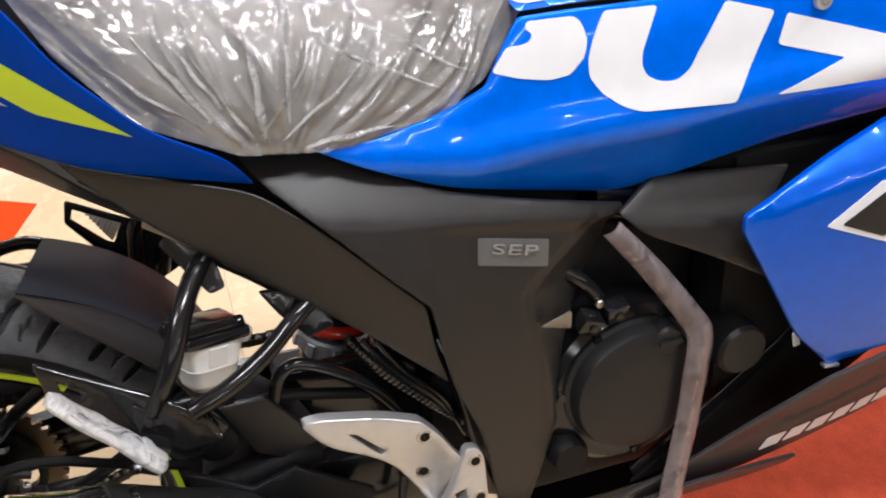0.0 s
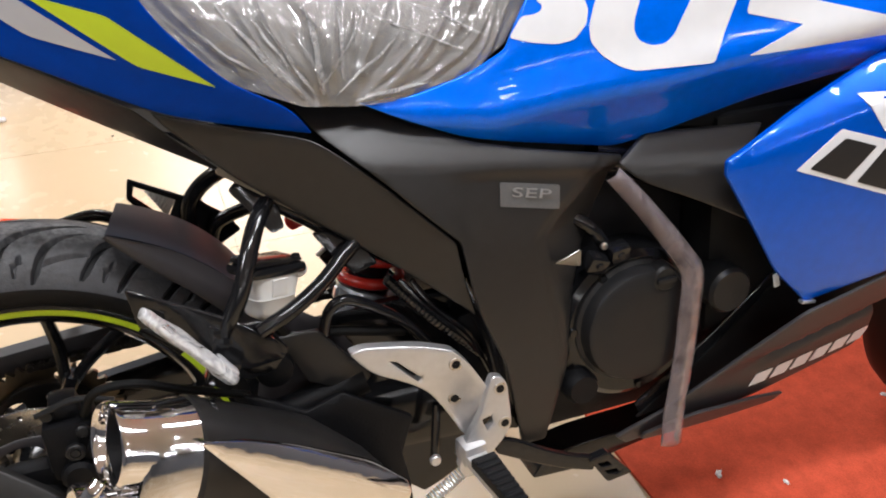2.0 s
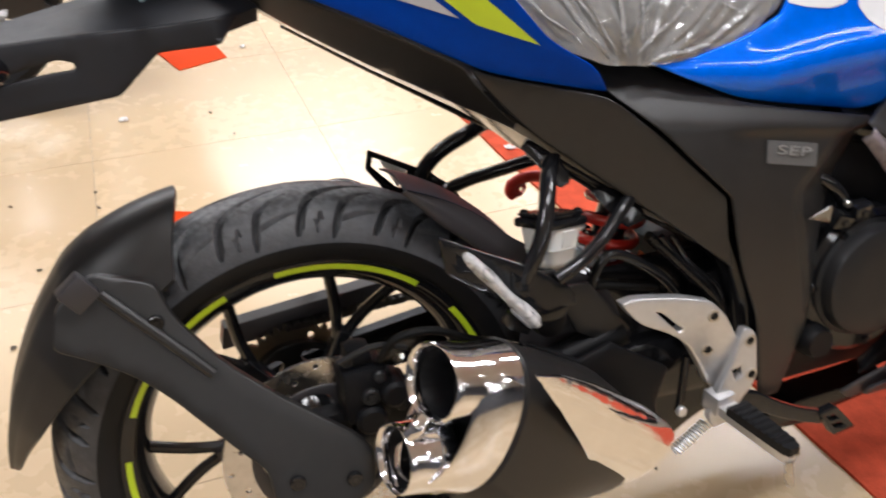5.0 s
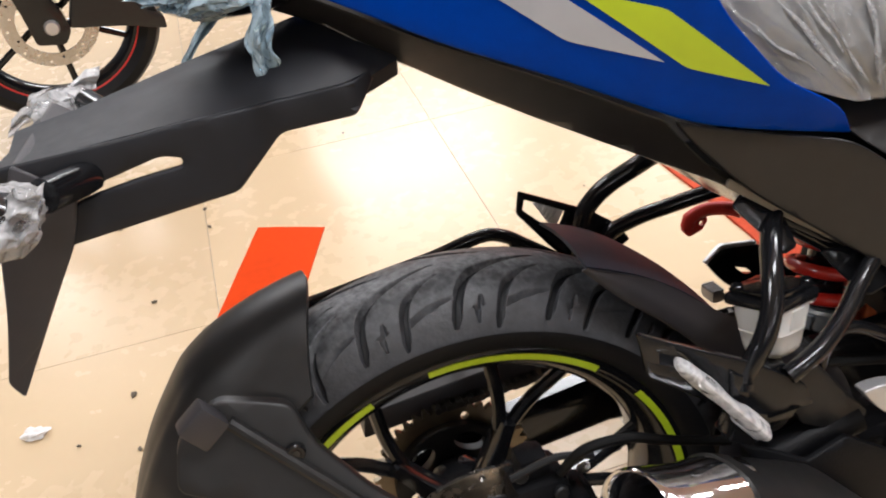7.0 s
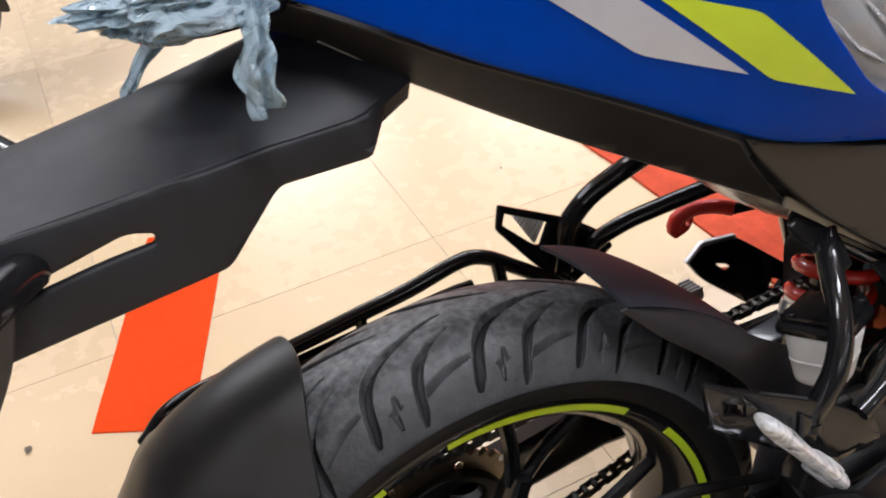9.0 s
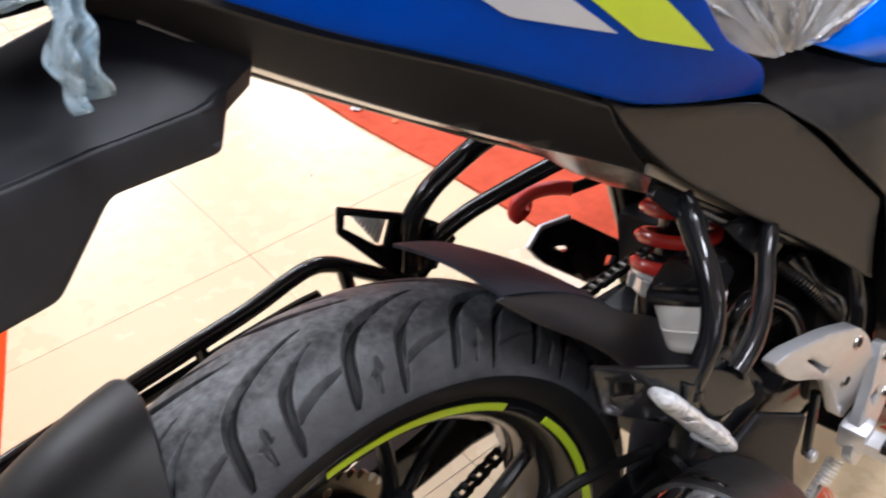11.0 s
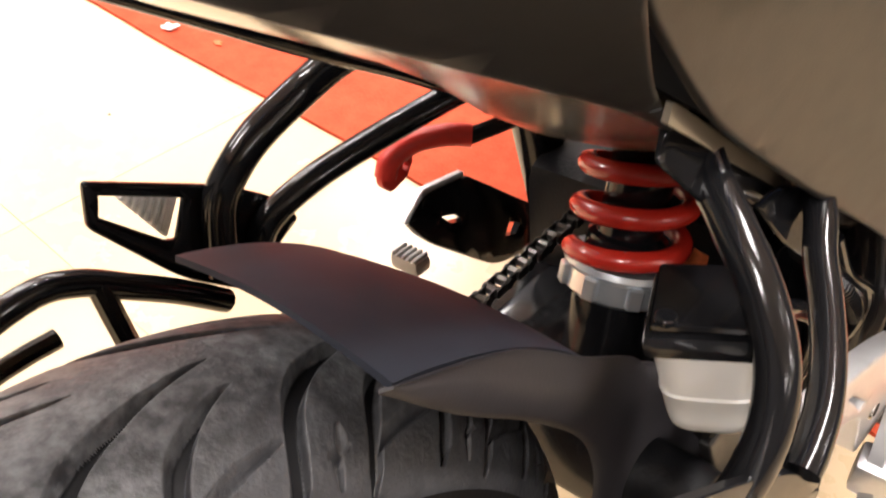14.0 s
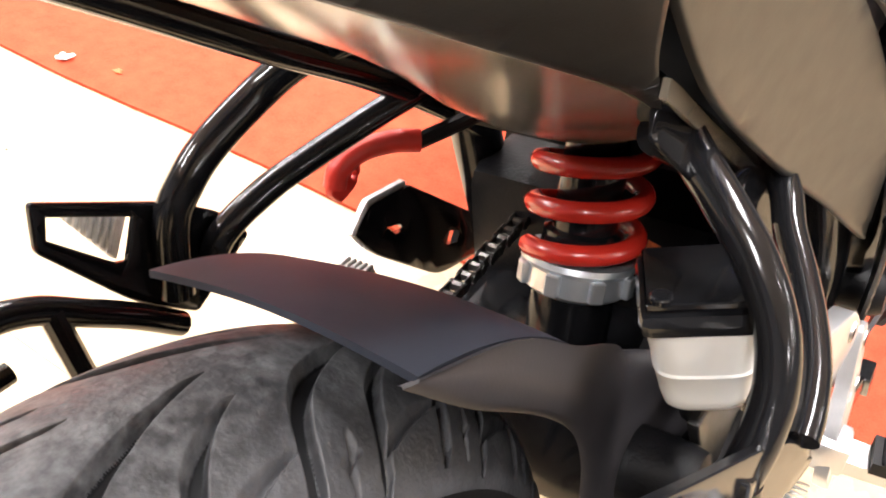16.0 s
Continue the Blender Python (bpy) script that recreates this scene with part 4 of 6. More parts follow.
footpeg = part("footpeg", join(peg_bar(-0.02, 0.098, 0.013, 0.009, -0.012, 0.001, 0.003), block(-0.034, -0.006, -0.015, 0.015, -0.016, 0.012, 0.005, peg_m)), SILVER, bike, "silver rider footpeg with black rubber pad")
part("rubber_pad", peg_bar(0.008, 0.100, 0.0150, 0.0105, 0.000, 0.011, 0.004), RUBBER_WALL, footpeg, "ribbed black rubber pad")
for k in range(8):
    w = 0.0142 - 0.0005 * k
    part("pad_rib", block(0.014 + 0.0100 * k, 0.0195 + 0.0100 * k, -w, w, 0.0095, 0.0140, 0.0015, peg_m, 1), RUBBER_WALL, footpeg)
part("feeler", tube([(0.480, -0.300, 0.273), (0.481, -0.303, 0.242)], 0.005, 10, 1), STEEL, footpeg, "steel feeler peg")
pedal_spring = bmesh.new()
coil = [Vector((0.418, -0.17, 0.222)).lerp(Vector((0.462, -0.172, 0.252)), k / 120) + Vector((math.cos(k * 0.62) * 0.0035, math.sin(k * 0.62) * 0.0075, -math.cos(k * 0.62) * 0.005)) for k in range(121)]
tube_into(pedal_spring, coil, 0.0014, 6)
part("pedal_spring", pedal_spring, ZINC, hanger, "zinc return spring")
pedal = part("brake_pedal", skin([(0.505, 0.292), (0.530, 0.284), (0.565, 0.260), (0.602, 0.241), (0.634, 0.230), (0.630, 0.211), (0.600, 0.221), (0.563, 0.238), (0.520, 0.262), (0.503, 0.272)], lambda x, z: -0.182 - 0.06 * (x - 0.5), 0.008, 0.012), GLOSS_BLACK, bike, "black brake pedal lever")
part("pedal_tread", skin([(0.622, 0.231), (0.648, 0.236), (0.684, 0.194), (0.648, 0.190)], lambda x, z: -0.194, 0.012, 0.006, [[(0.633, 0.2235), (0.648, 0.2225), (0.654, 0.2150), (0.639, 0.2155)], [(0.643, 0.2090), (0.660, 0.2075), (0.666, 0.2005), (0.649, 0.2015)]], 0.0012, 0.005), GLOSS_BLACK, pedal, "slotted black toe tread")
part("collector_box", skin([(0.571, 0.174), (0.590, 0.200), (0.647, 0.209), (0.740, 0.210), (0.800, 0.214), (0.790, 0.190), (0.723, 0.182), (0.690, 0.177), (0.673, 0.167)], lambda x, z: -0.130 + 0.15 * max(0.0, z - 0.215), 0.05, 0.014, (), 0.002, 0.008), GLOSS_BLACK, bike, "black exhaust collector box under the engine")

# black stays and cylinders behind the footrest
part("peg_carrier", skin([(0.134, 0.566), (0.170, 0.548), (0.226, 0.522), (0.266, 0.494), (0.274, 0.472), (0.236, 0.462), (0.200, 0.480), (0.140, 0.522)], lambda x, z: -0.160 - 0.25 * (x - 0.14), 0.005, 0.010,
               [[(0.150, 0.545), (0.166, 0.537), (0.166, 0.526), (0.150, 0.533)]], 0.0015, 0.005), GLOSS_BLACK, bike, "black steel carrier plate of the passenger footrest")
part("stay_plate", skin([(0.272, 0.468), (0.317, 0.466), (0.372, 0.395), (0.355, 0.375), (0.300, 0.405)], lambda x, z: -0.140, 0.006, 0.012), PLASTIC, bike, "dark grey stay plate")
part("pivot_cap", lathe([(0.0005, -0.150), (0.012, -0.150), (0.020, -0.146), (0.022, -0.138), (0.022, -0.11), (0.0005, -0.11)], 30, closed=False, m=Matrix.Translation((0.265, 0, 0.432))), ENGINE, bike, "round black pivot cap")
part("brake_cylinder", tube([(0.255, -0.125, 0.362), (0.30, -0.128, 0.372), (0.365, -0.130, 0.388)], 0.018, 20, 2), ENGINE, bike, "black brake cylinder")
part("push_rod", tube([(0.441, -0.155, 0.345), (0.433, -0.155, 0.270)], 0.005, 10, 1), GLOSS_BLACK, bike)
part("rod_nut", bolt((0.432, -0.160, 0.272), 0.007, 0.006, socket=False), SILVER, bike)
part("pivot_plate", skin([(0.30, 0.43), (0.34, 0.46), (0.46, 0.46), (0.56, 0.45), (0.575, 0.30), (0.550, 0.225), (0.500, 0.210), (0.456, 0.186), (0.434, 0.178), (0.405, 0.205), (0.37, 0.262), (0.33, 0.31), (0.30, 0.35)], lambda x, z: -0.098, 0.012, 0.03), GLOSS_BLACK, bike, "black frame plate at the swingarm pivot")

part("exhaust_guard", skin([(0.332, 0.395), (0.409, 0.343), (0.392, 0.297), (0.4, 0.246), (0.398, 0.193), (0.29, 0.332), (0.258, 0.365), (0.226, 0.419), (0.252, 0.407), (0.29, 0.383)], lambda x, z: -0.165 + 0.15 * max(0, z - 0.38), 0.006, 0.012), ENGINE, bike, "smooth black guard between exhaust and footrest")

# ---- bodywork ----
tail_y = field((0.341, 0.686, -0.145), (0.252, 0.748, -0.161), (0.170, 0.783, -0.165), (0.188, 0.775, -0.167), (0.170, 0.822, -0.178), (0.105, 0.809, -0.155), (0.110, 0.776, -0.142), (0.145, 0.757, -0.142),
               (0.180, 0.738, -0.140), (0.240, 0.713, -0.142), (0.290, 0.699, -0.143), (0.050, 0.806, -0.112), (0.015, 0.823, -0.090), (0.0, 0.92, -0.105), (-0.10, 0.90, -0.060), (0.12, 0.88, -0.150))
TAIL = [(-0.13, 0.905), (-0.06, 0.868), (-0.02, 0.845), (0.02, 0.821), (0.05, 0.806), (0.08, 0.791), (0.113, 0.774), (0.145, 0.756), (0.178, 0.738), (0.195, 0.729), (0.212, 0.722), (0.240, 0.713), (0.287, 0.700), (0.338, 0.686),
        (0.320, 0.715), (0.262, 0.752), (0.213, 0.808), (0.190, 0.850), (0.165, 0.885), (0.10, 0.915), (0.0, 0.935), (-0.13, 0.94)]
tail_cowl = part("tail_cowl", skin(TAIL, tail_y, 0.004, 0.010), BLUE_SHADED, bike, "glossy blue painted tail cowl")
part("tail_cowl", skin(TAIL, lambda x, z: -tail_y(x, z) - 0.004, 0.004, 0.02), BLUE_SHADED, bike)
decal = lambda f, lift=0.0012: (lambda x, z: f(x, z) - lift)
part("lime_decal", skin([(0.107, 0.846), (0.170, 0.822), (0.252, 0.748), (0.188, 0.7745)], decal(tail_y), 0.0008, 0.010, (), 0, 0.001), LIME, tail_cowl, "lime green decal")
part("silver_decal", skin([(0.048, 0.858), (0.093, 0.850), (0.172, 0.782), (0.105, 0.809)], decal(tail_y), 0.0008, 0.010, (), 0, 0.001), SILVER_DECAL, tail_cowl, "silver decal")

strip_y = field((-0.05, 0.838, -0.042), (0.0, 0.800, -0.046), (0.047, 0.768, -0.052), (0.095, 0.738, -0.062), (0.143, 0.710, -0.076), (0.190, 0.683, -0.092), (0.240, 0.655, -0.110), (0.268, 0.636, -0.118),
                (0.02, 0.819, -0.086), (0.05, 0.804, -0.110), (0.08, 0.789, -0.127), (0.113, 0.772, -0.137), (0.145, 0.754, -0.138), (0.18, 0.735, -0.136), (-0.05, 0.862, -0.060))
STRIP = [(-0.12, 0.895), (-0.06, 0.864), (-0.02, 0.841), (0.02, 0.817), (0.05, 0.802), (0.08, 0.787), (0.113, 0.770), (0.145, 0.752), (0.178, 0.733), (0.186, 0.722), (0.198, 0.708), (0.212, 0.692), (0.229, 0.673), (0.252, 0.650), (0.268, 0.634),
         (0.240, 0.655), (0.190, 0.683), (0.143, 0.710), (0.095, 0.738), (0.047, 0.768), (0.0, 0.800), (-0.05, 0.838), (-0.12, 0.87)]
part("tail_lower_cover", skin(STRIP, strip_y, 0.004, 0.010), PLASTIC, bike, "black textured lower tail cover")
part("tail_lower_cover", skin(STRIP, lambda x, z: -strip_y(x, z) - 0.004, 0.004, 0.02), PLASTIC, bike)

side_y = field((0.189, 0.727, -0.139), (0.337, 0.684, -0.148), (0.469, 0.553, -0.184), (0.495, 0.458, -0.172), (0.278, 0.634, -0.124), (0.355, 0.572, -0.142), (0.40, 0.58, -0.166), (0.25, 0.68, -0.140), (0.43, 0.52, -0.160))
SIDE = [(0.190, 0.728), (0.212, 0.718), (0.240, 0.709), (0.287, 0.696), (0.336, 0.682), (0.392, 0.634), (0.426, 0.598), (0.470, 0.553), (0.480, 0.495), (0.490, 0.458), (0.423, 0.517), (0.355, 0.570), (0.278, 0.632), (0.256, 0.651), (0.233, 0.675), (0.216, 0.694), (0.201, 0.711)]
part("side_cover", skin(SIDE, side_y, 0.004, 0.010), PLASTIC, bike, "black textured side cover under the seat")

main0 = field((0.376, 0.712, -0.150), (0.526, 0.607, -0.176), (0.591, 0.572, -0.182), (0.563, 0.528, -0.184), (0.583, 0.50, -0.189), (0.469, 0.553, -0.186), (0.679, 0.614, -0.170), (0.545, 0.268, -0.172), (0.599, 0.37, -0.180), (0.337, 0.684, -0.150))


def ease(t):
    t = max(0.0, min(1.0, t))
    return t * t * (3 - 2 * t)


def ramp_up(q, r=0.004):
    """A slope that starts softly."""
    return math.sqrt(max(0.0, q) ** 2 + r * r) - r


def main_y(x, z):
    """Frame cover: an upright lower face sunk under a shoulder that leans in, and a wing turned ahead."""
    edge = 0.634 - 0.155 * (x - 0.448)
    wide = ease((x - 0.44) / 0.10)
    sunk = ease((edge - z) / 0.020 + 0.4) * wide
    lean = 0.60 * ramp_up(z - edge, 0.005)
    crease = float(np.interp(z, (0.26, 0.417, 0.525, 0.540, 0.556, 0.603, 0.615), (0.620, 0.592, 0.569, 0.568, 0.582, 0.637, 0.650)))
    wing = 0.42 * ramp_up(x - crease, 0.0015) * ease((0.62 - z) / 0.03)
    groove = 0.0026 * math.exp(-((x - crease) / 0.0042) ** 2) * ease((0.625 - z) / 0.02) * ease((z - 0.33) / 0.08)
    return main0(x, z) + 0.007 * sunk + lean + wing + groove - 0.004


MAIN = [(0.316, 0.727), (0.376, 0.712), (0.43, 0.684), (0.495, 0.655), (0.558, 0.639), (0.676, 0.613), (0.666, 0.590), (0.660, 0.566), (0.645, 0.530), (0.628, 0.505), (0.612, 0.462), (0.604, 0.42), (0.602, 0.37), (0.590, 0.325), (0.575, 0.262),
        (0.543, 0.264), (0.538, 0.291), (0.520, 0.391), (0.4915, 0.461), (0.4835, 0.494), (0.4735, 0.554), (0.4290, 0.599), (0.3950, 0.636), (0.3395, 0.686)]
frame_cover = part("frame_cover", skin(MAIN, main_y, 0.004, 0.0046), PLASTIC, bike, "black textured frame cover")
BADGE = [(0.524, 0.610), (0.594, 0.595), (0.592, 0.568), (0.522, 0.584)]
badge_y = lambda x, z: main_y(x, z) - 0.0012
part("badge", skin(BADGE, badge_y, 0.001, 0.008, (), 0, 0.002), material("badge_grey", (0.15, 0.15, 0.15), 0.35, 0.4, 0.08, 300), frame_cover, "grey badge with small raised letters")


def letters(text, size, m, mat, parent, label=""):
    cu = bpy.data.curves.new("lettering", "FONT")
    cu.body, cu.size, cu.extrude, cu.align_x, cu.align_y = text, size, 0.0006, "CENTER", "CENTER"
    cu.space_character = 1.05
    tmp = new("lettering", cu)
    me = bpy.data.meshes.new_from_object(tmp.evaluated_get(bpy.context.evaluated_depsgraph_get()))
    bpy.data.objects.remove(tmp)
    bpy.data.curves.remove(cu)
    me.transform(m)
    me.materials.append(mat)
    ob = new("lettering", me)
    ob.parent = parent
    if label:
        ob["label"] = label
    return ob


letters("SEP", 0.021, pose(0.5585, main_y(0.558, 0.5925) - 0.0035, 0.5925, 90, 11.5, -5) @ Matrix.Diagonal((1.45, 0.72, 1, 1)), material("badge_letter", (0.30, 0.30, 0.30), 0.4, 0.3), frame_cover, "pale letters")

# tank side
tank0 = field((0.38, 0.711, -0.142), (0.679, 0.617, -0.166), (0.50, 0.66, -0.165), (0.55, 0.76, -0.165), (0.65, 0.74, -0.192), (0.80, 0.74, -0.212), (0.95, 0.73, -0.225), (0.60, 0.83, -0.150), (0.80, 0.83, -0.185), (1.05, 0.70, -0.228), (0.85, 0.66, -0.195), (0.70, 0.69, -0.196))


def tank_y(x, z):
    """Two facets that meet in a rounded crease."""
    crease = float(np.interp(x, [0.42, 0.525, 0.60, 0.72, 0.78, 0.86, 1.05], [0.686, 0.672, 0.683, 0.693, 0.703, 0.713, 0.735]))
    below = crease - z
    return tank0(x, z) + 0.40 * (math.sqrt(max(0.0, below + 0.004) ** 2 + 0.00002) - 0.0045) - 0.007 * math.exp(-((z - crease - 0.010) / 0.024) ** 2)


TANK = [(0.345, 0.716), (0.379, 0.714), (0.43, 0.688), (0.495, 0.659), (0.558, 0.643), (0.678, 0.617), (0.732, 0.629), (0.843, 0.658), (1.05, 0.690), (1.22, 0.715), (1.22, 0.81), (0.95, 0.813), (0.75, 0.806), (0.62, 0.802), (0.572, 0.799), (0.556, 0.775), (0.540, 0.745), (0.502, 0.726), (0.441, 0.711), (0.40, 0.709)]
tank = part("tank_panel", skin(TANK, tank_y, 0.004, 0.009), BLUE_LIT, bike, "glossy blue tank side panel with large white shapes")
upper_y = lambda x, z: tank_y(x, 0.803) + 0.004 + 1.1 * max(0, z - 0.803)
part("tank_top", skin([(0.572, 0.803), (0.62, 0.806), (0.75, 0.810), (0.95, 0.817), (1.22, 0.814), (1.22, 0.92), (0.90, 0.95), (0.70, 0.95), (0.56, 0.90), (0.558, 0.84)], upper_y, 0.004, 0.014), BLUE_HALF_LIT, bike, "glossy blue fuel tank")
for shape in ([(0.545, 0.757), (0.568, 0.750), (0.595, 0.746), (0.613, 0.749), (0.626, 0.763), (0.629, 0.777), (0.625, 0.790), (0.619, 0.797), (0.578, 0.796), (0.576, 0.790), (0.582, 0.786), (0.580, 0.780), (0.572, 0.777), (0.560, 0.777)],
              [(0.644, 0.799), (0.635, 0.780), (0.629, 0.761), (0.630, 0.745), (0.641, 0.730), (0.659, 0.717), (0.676, 0.711), (0.763, 0.710), (0.797, 0.787), (0.752, 0.799), (0.728, 0.757), (0.721, 0.743), (0.710, 0.735), (0.695, 0.7345), (0.682, 0.741), (0.677, 0.750), (0.677, 0.762), (0.691, 0.800)],
              [(0.809, 0.784), (0.945, 0.746), (1.000, 0.731), (0.985, 0.717), (0.803, 0.713), (0.867, 0.7400), (0.802, 0.757)],
              [(1.06, 0.80), (1.12, 0.795), (1.10, 0.72), (1.03, 0.722)]):
    part("white_shape", skin(shape, decal(tank_y), 0.0008, 0.009, (), 0, 0.004), WHITE, tank, "white decal shape")
for shape in ([(0.562, 0.836), (0.566, 0.814), (0.578, 0.8085), (0.612, 0.8105), (0.606, 0.836), (0.585, 0.850)], [(0.622, 0.838), (0.626, 0.8115), (0.648, 0.8125), (0.668, 0.835), (0.655, 0.850)]):
    part("white_shape", skin(shape, decal(upper_y), 0.0008, 0.009, (), 0, 0.003), WHITE, tank, "white decal shape")
part("tank_bolt", bolt((0.840, tank_y(0.840, 0.793) - 0.001, 0.793), 0.009), SILVER, tank)

# panels between tank and fairing
knee0 = field((0.664, 0.608, -0.172), (0.712, 0.630, -0.180), (0.823, 0.624, -0.188), (0.802, 0.58, -0.205), (0.835, 0.506, -0.205), (0.70, 0.58, -0.18))
knee_y = lambda x, z: knee0(x, z) + 0.75 * ramp_up(z - 0.592 + 0.10 * (x - 0.70), 0.004) - 0.006
part("knee_cover", skin([(0.668, 0.606), (0.712, 0.630), (0.823, 0.624), (0.860, 0.622), (0.806, 0.580), (0.812, 0.560), (0.836, 0.512), (0.760, 0.552), (0.690, 0.584)], knee_y, 0.004, 0.007), PLASTIC, bike, "black panel between tank and fairing")
part("inner_cover", skin([(0.712, 0.640), (0.843, 0.668), (1.20, 0.72), (1.20, 0.62), (1.00, 0.655), (0.903, 0.622), (0.83, 0.60), (0.80, 0.62)], lambda x, z: -0.150, 0.004, 0.02), DARK, bike)
fair0 = field((0.767, 0.590, -0.233), (0.795, 0.531, -0.230), (0.907, 0.405, -0.228), (0.95, 0.55, -0.262), (1.10, 0.60, -0.275), (1.10, 0.45, -0.252), (0.987, 0.695, -0.245))


def fair_y(x, z):
    crest = 0.605 + 0.245 * (x - 0.77)
    return fair0(x, z) + 1.0 * ramp_up(z - crest, 0.003)


fairing = part("fairing", skin([(0.769, 0.590), (0.769, 0.606), (0.86, 0.648), (0.985, 0.697), (1.22, 0.78), (1.22, 0.455), (1.042, 0.436), (0.900, 0.404), (0.847, 0.457), (0.803, 0.531)], fair_y, 0.005, 0.011), BLUE_HALF_LIT, bike, "glossy blue side fairing")
for shape, mat in (([(0.852, 0.585), (0.905, 0.626), (1.08, 0.566), (1.09, 0.495), (0.99, 0.532)], WHITE), ([(0.868, 0.585), (0.910, 0.615), (0.950, 0.601), (0.915, 0.566)], BLACK_DECAL), ([(0.930, 0.561), (0.962, 0.597), (1.00, 0.584), (0.972, 0.545)], BLACK_DECAL), ([(0.93, 0.66), (1.0, 0.66), (1.02, 0.62), (0.96, 0.615)], WHITE)):
    part("fairing_decal", skin(shape, decal(fair_y, 0.0012 if mat is WHITE else 0.0022), 0.0008, 0.010, (), 0, 0.003), mat, fairing, "white decal shape" if mat is WHITE else "black bar on the decal")
belly0 = field((0.848, 0.28, -0.199), (0.68, 0.262, -0.190), (1.07, 0.40, -0.222), (0.55, 0.25, -0.165), (0.929, 0.379, -0.222), (1.0, 0.30, -0.190))


def belly_y(x, z):
    """A raised upper band over a hollow, and a face that leans out again."""
    groove = float(np.interp(x, [0.74, 0.85, 0.927, 1.026, 1.2], [0.294, 0.324, 0.346, 0.366, 0.39]))
    deep = ease((x - 0.80) / 0.12)
    return belly0(x, z) - 0.010 * ease((z - groove) / 0.008) * deep + 0.011 * math.exp(-((z - groove + 0.004) / 0.009) ** 2) * deep


belly = part("belly_pan", skin([(0.668, 0.243), (0.690, 0.256), (0.726, 0.272), (0.806, 0.325), (0.897, 0.398), (0.929, 0.404), (1.042, 0.430), (1.22, 0.450), (1.22, 0.400), (1.075, 0.376), (1.034, 0.364), (1.042, 0.322), (1.028, 0.291), (0.892, 0.262), (0.845, 0.252), (0.735, 0.236), (0.684, 0.228)], belly_y, 0.005, 0.008), PLASTIC_SMOOTH, bike, "black lower fairing with pale bars")
part("inner_belly", skin([(0.700, 0.278), (0.80, 0.345), (0.905, 0.425), (0.96, 0.44), (0.94, 0.395), (0.82, 0.30), (0.71, 0.255)], lambda x, z: -0.170, 0.004, 0.02), GLOSS_BLACK, belly, "glossy black inner panel")
part("belly_backing", skin([(0.70, 0.258), (0.80, 0.325), (0.90, 0.405), (1.05, 0.44), (1.22, 0.47), (1.22, 0.41), (1.03, 0.368), (0.90, 0.29)], lambda x, z: -0.172, 0.004, 0.03, (), 0), DARK, belly)
part("sump", block(0.60, 0.95, -0.135, 0.135, 0.272, 0.37, 0.03), DARK, bike)
part("belly_ridge", skin([(0.700, 0.248), (0.76, 0.268), (0.85, 0.266), (0.908, 0.254), (0.897, 0.240), (0.758, 0.236), (0.700, 0.234)], lambda x, z: belly0(x, z) - 0.012 - 0.25 * (z - 0.25), 0.006, 0.010), PLASTIC_SMOOTH, belly)
for k in range(6):
    x = 0.852 + 0.0315 * k
    z = 0.290 + 0.004 * k
    part("belly_bar", skin([(x, z - 0.013), (x + 0.025, z - 0.010), (x + 0.031, z + 0.011), (x + 0.006, z + 0.008)], decal(belly_y), 0.0008, 0.008, (), 0, 0.002), WHITE, belly, "white decal bar")

# seat and its film
def seat_point(f, s, grow=0.0):
    """f along the seat, s from the right lower edge (0) over the top to the left lower edge (1)."""
    x = 0.165 + 0.415 * f
    low = float(np.interp(x, [0.165, 0.185, 0.207, 0.257, 0.332, 0.384, 0.44, 0.496, 0.545, 0.58], [0.885, 0.850, 0.806, 0.748, 0.715, 0.708, 0.708, 0.720, 0.750, 0.80]))
    top = float(np.interp(x, [0.165, 0.20, 0.25, 0.32, 0.40, 0.48, 0.55, 0.58], [0.915, 0.895, 0.862, 0.832, 0.818, 0.818, 0.832, 0.85]))
    half = float(np.interp(x, [0.165, 0.25, 0.35, 0.45, 0.53, 0.58], [0.118, 0.140, 0.148, 0.150, 0.150, 0.140]))
    a = math.pi * s
    c, d = math.cos(a), math.sin(a)
    y = -(half + grow) * math.copysign(abs(c) ** 0.62, c)
    z = low + (top + grow - low) * abs(d) ** 0.62
    return Vector((x, y, z))


def fan_line(p):
    """Angle and distance from the point where the film is gathered."""
    return math.atan2(p.z - 0.685 + 0.3 * abs(p.y + 0.15), p.x - 0.365), math.hypot(p.z - 0.685, p.x - 0.365) + abs(p.y + 0.15)


rng = random.Random(12)
STRANDS = [(rng.uniform(0.25, 2.9), rng.uniform(-1.6, 1.6), rng.uniform(0.02, 0.10), rng.uniform(0.14, 0.34), rng.uniform(0.003, 0.0075)) for _ in range(26)]


def strands(ang, far):
    """Tight folds pulled towards the gather."""
    out = 0.0
    for a, bend, start, stop, h in STRANDS:
        if start < far < stop:
            d = (ang - a - bend * (far - start)) * far
            out = max(out, h * math.exp(-(d / 0.0036) ** 2) * min(1, (far - start) / 0.02, (stop - far) / 0.03))
    return out


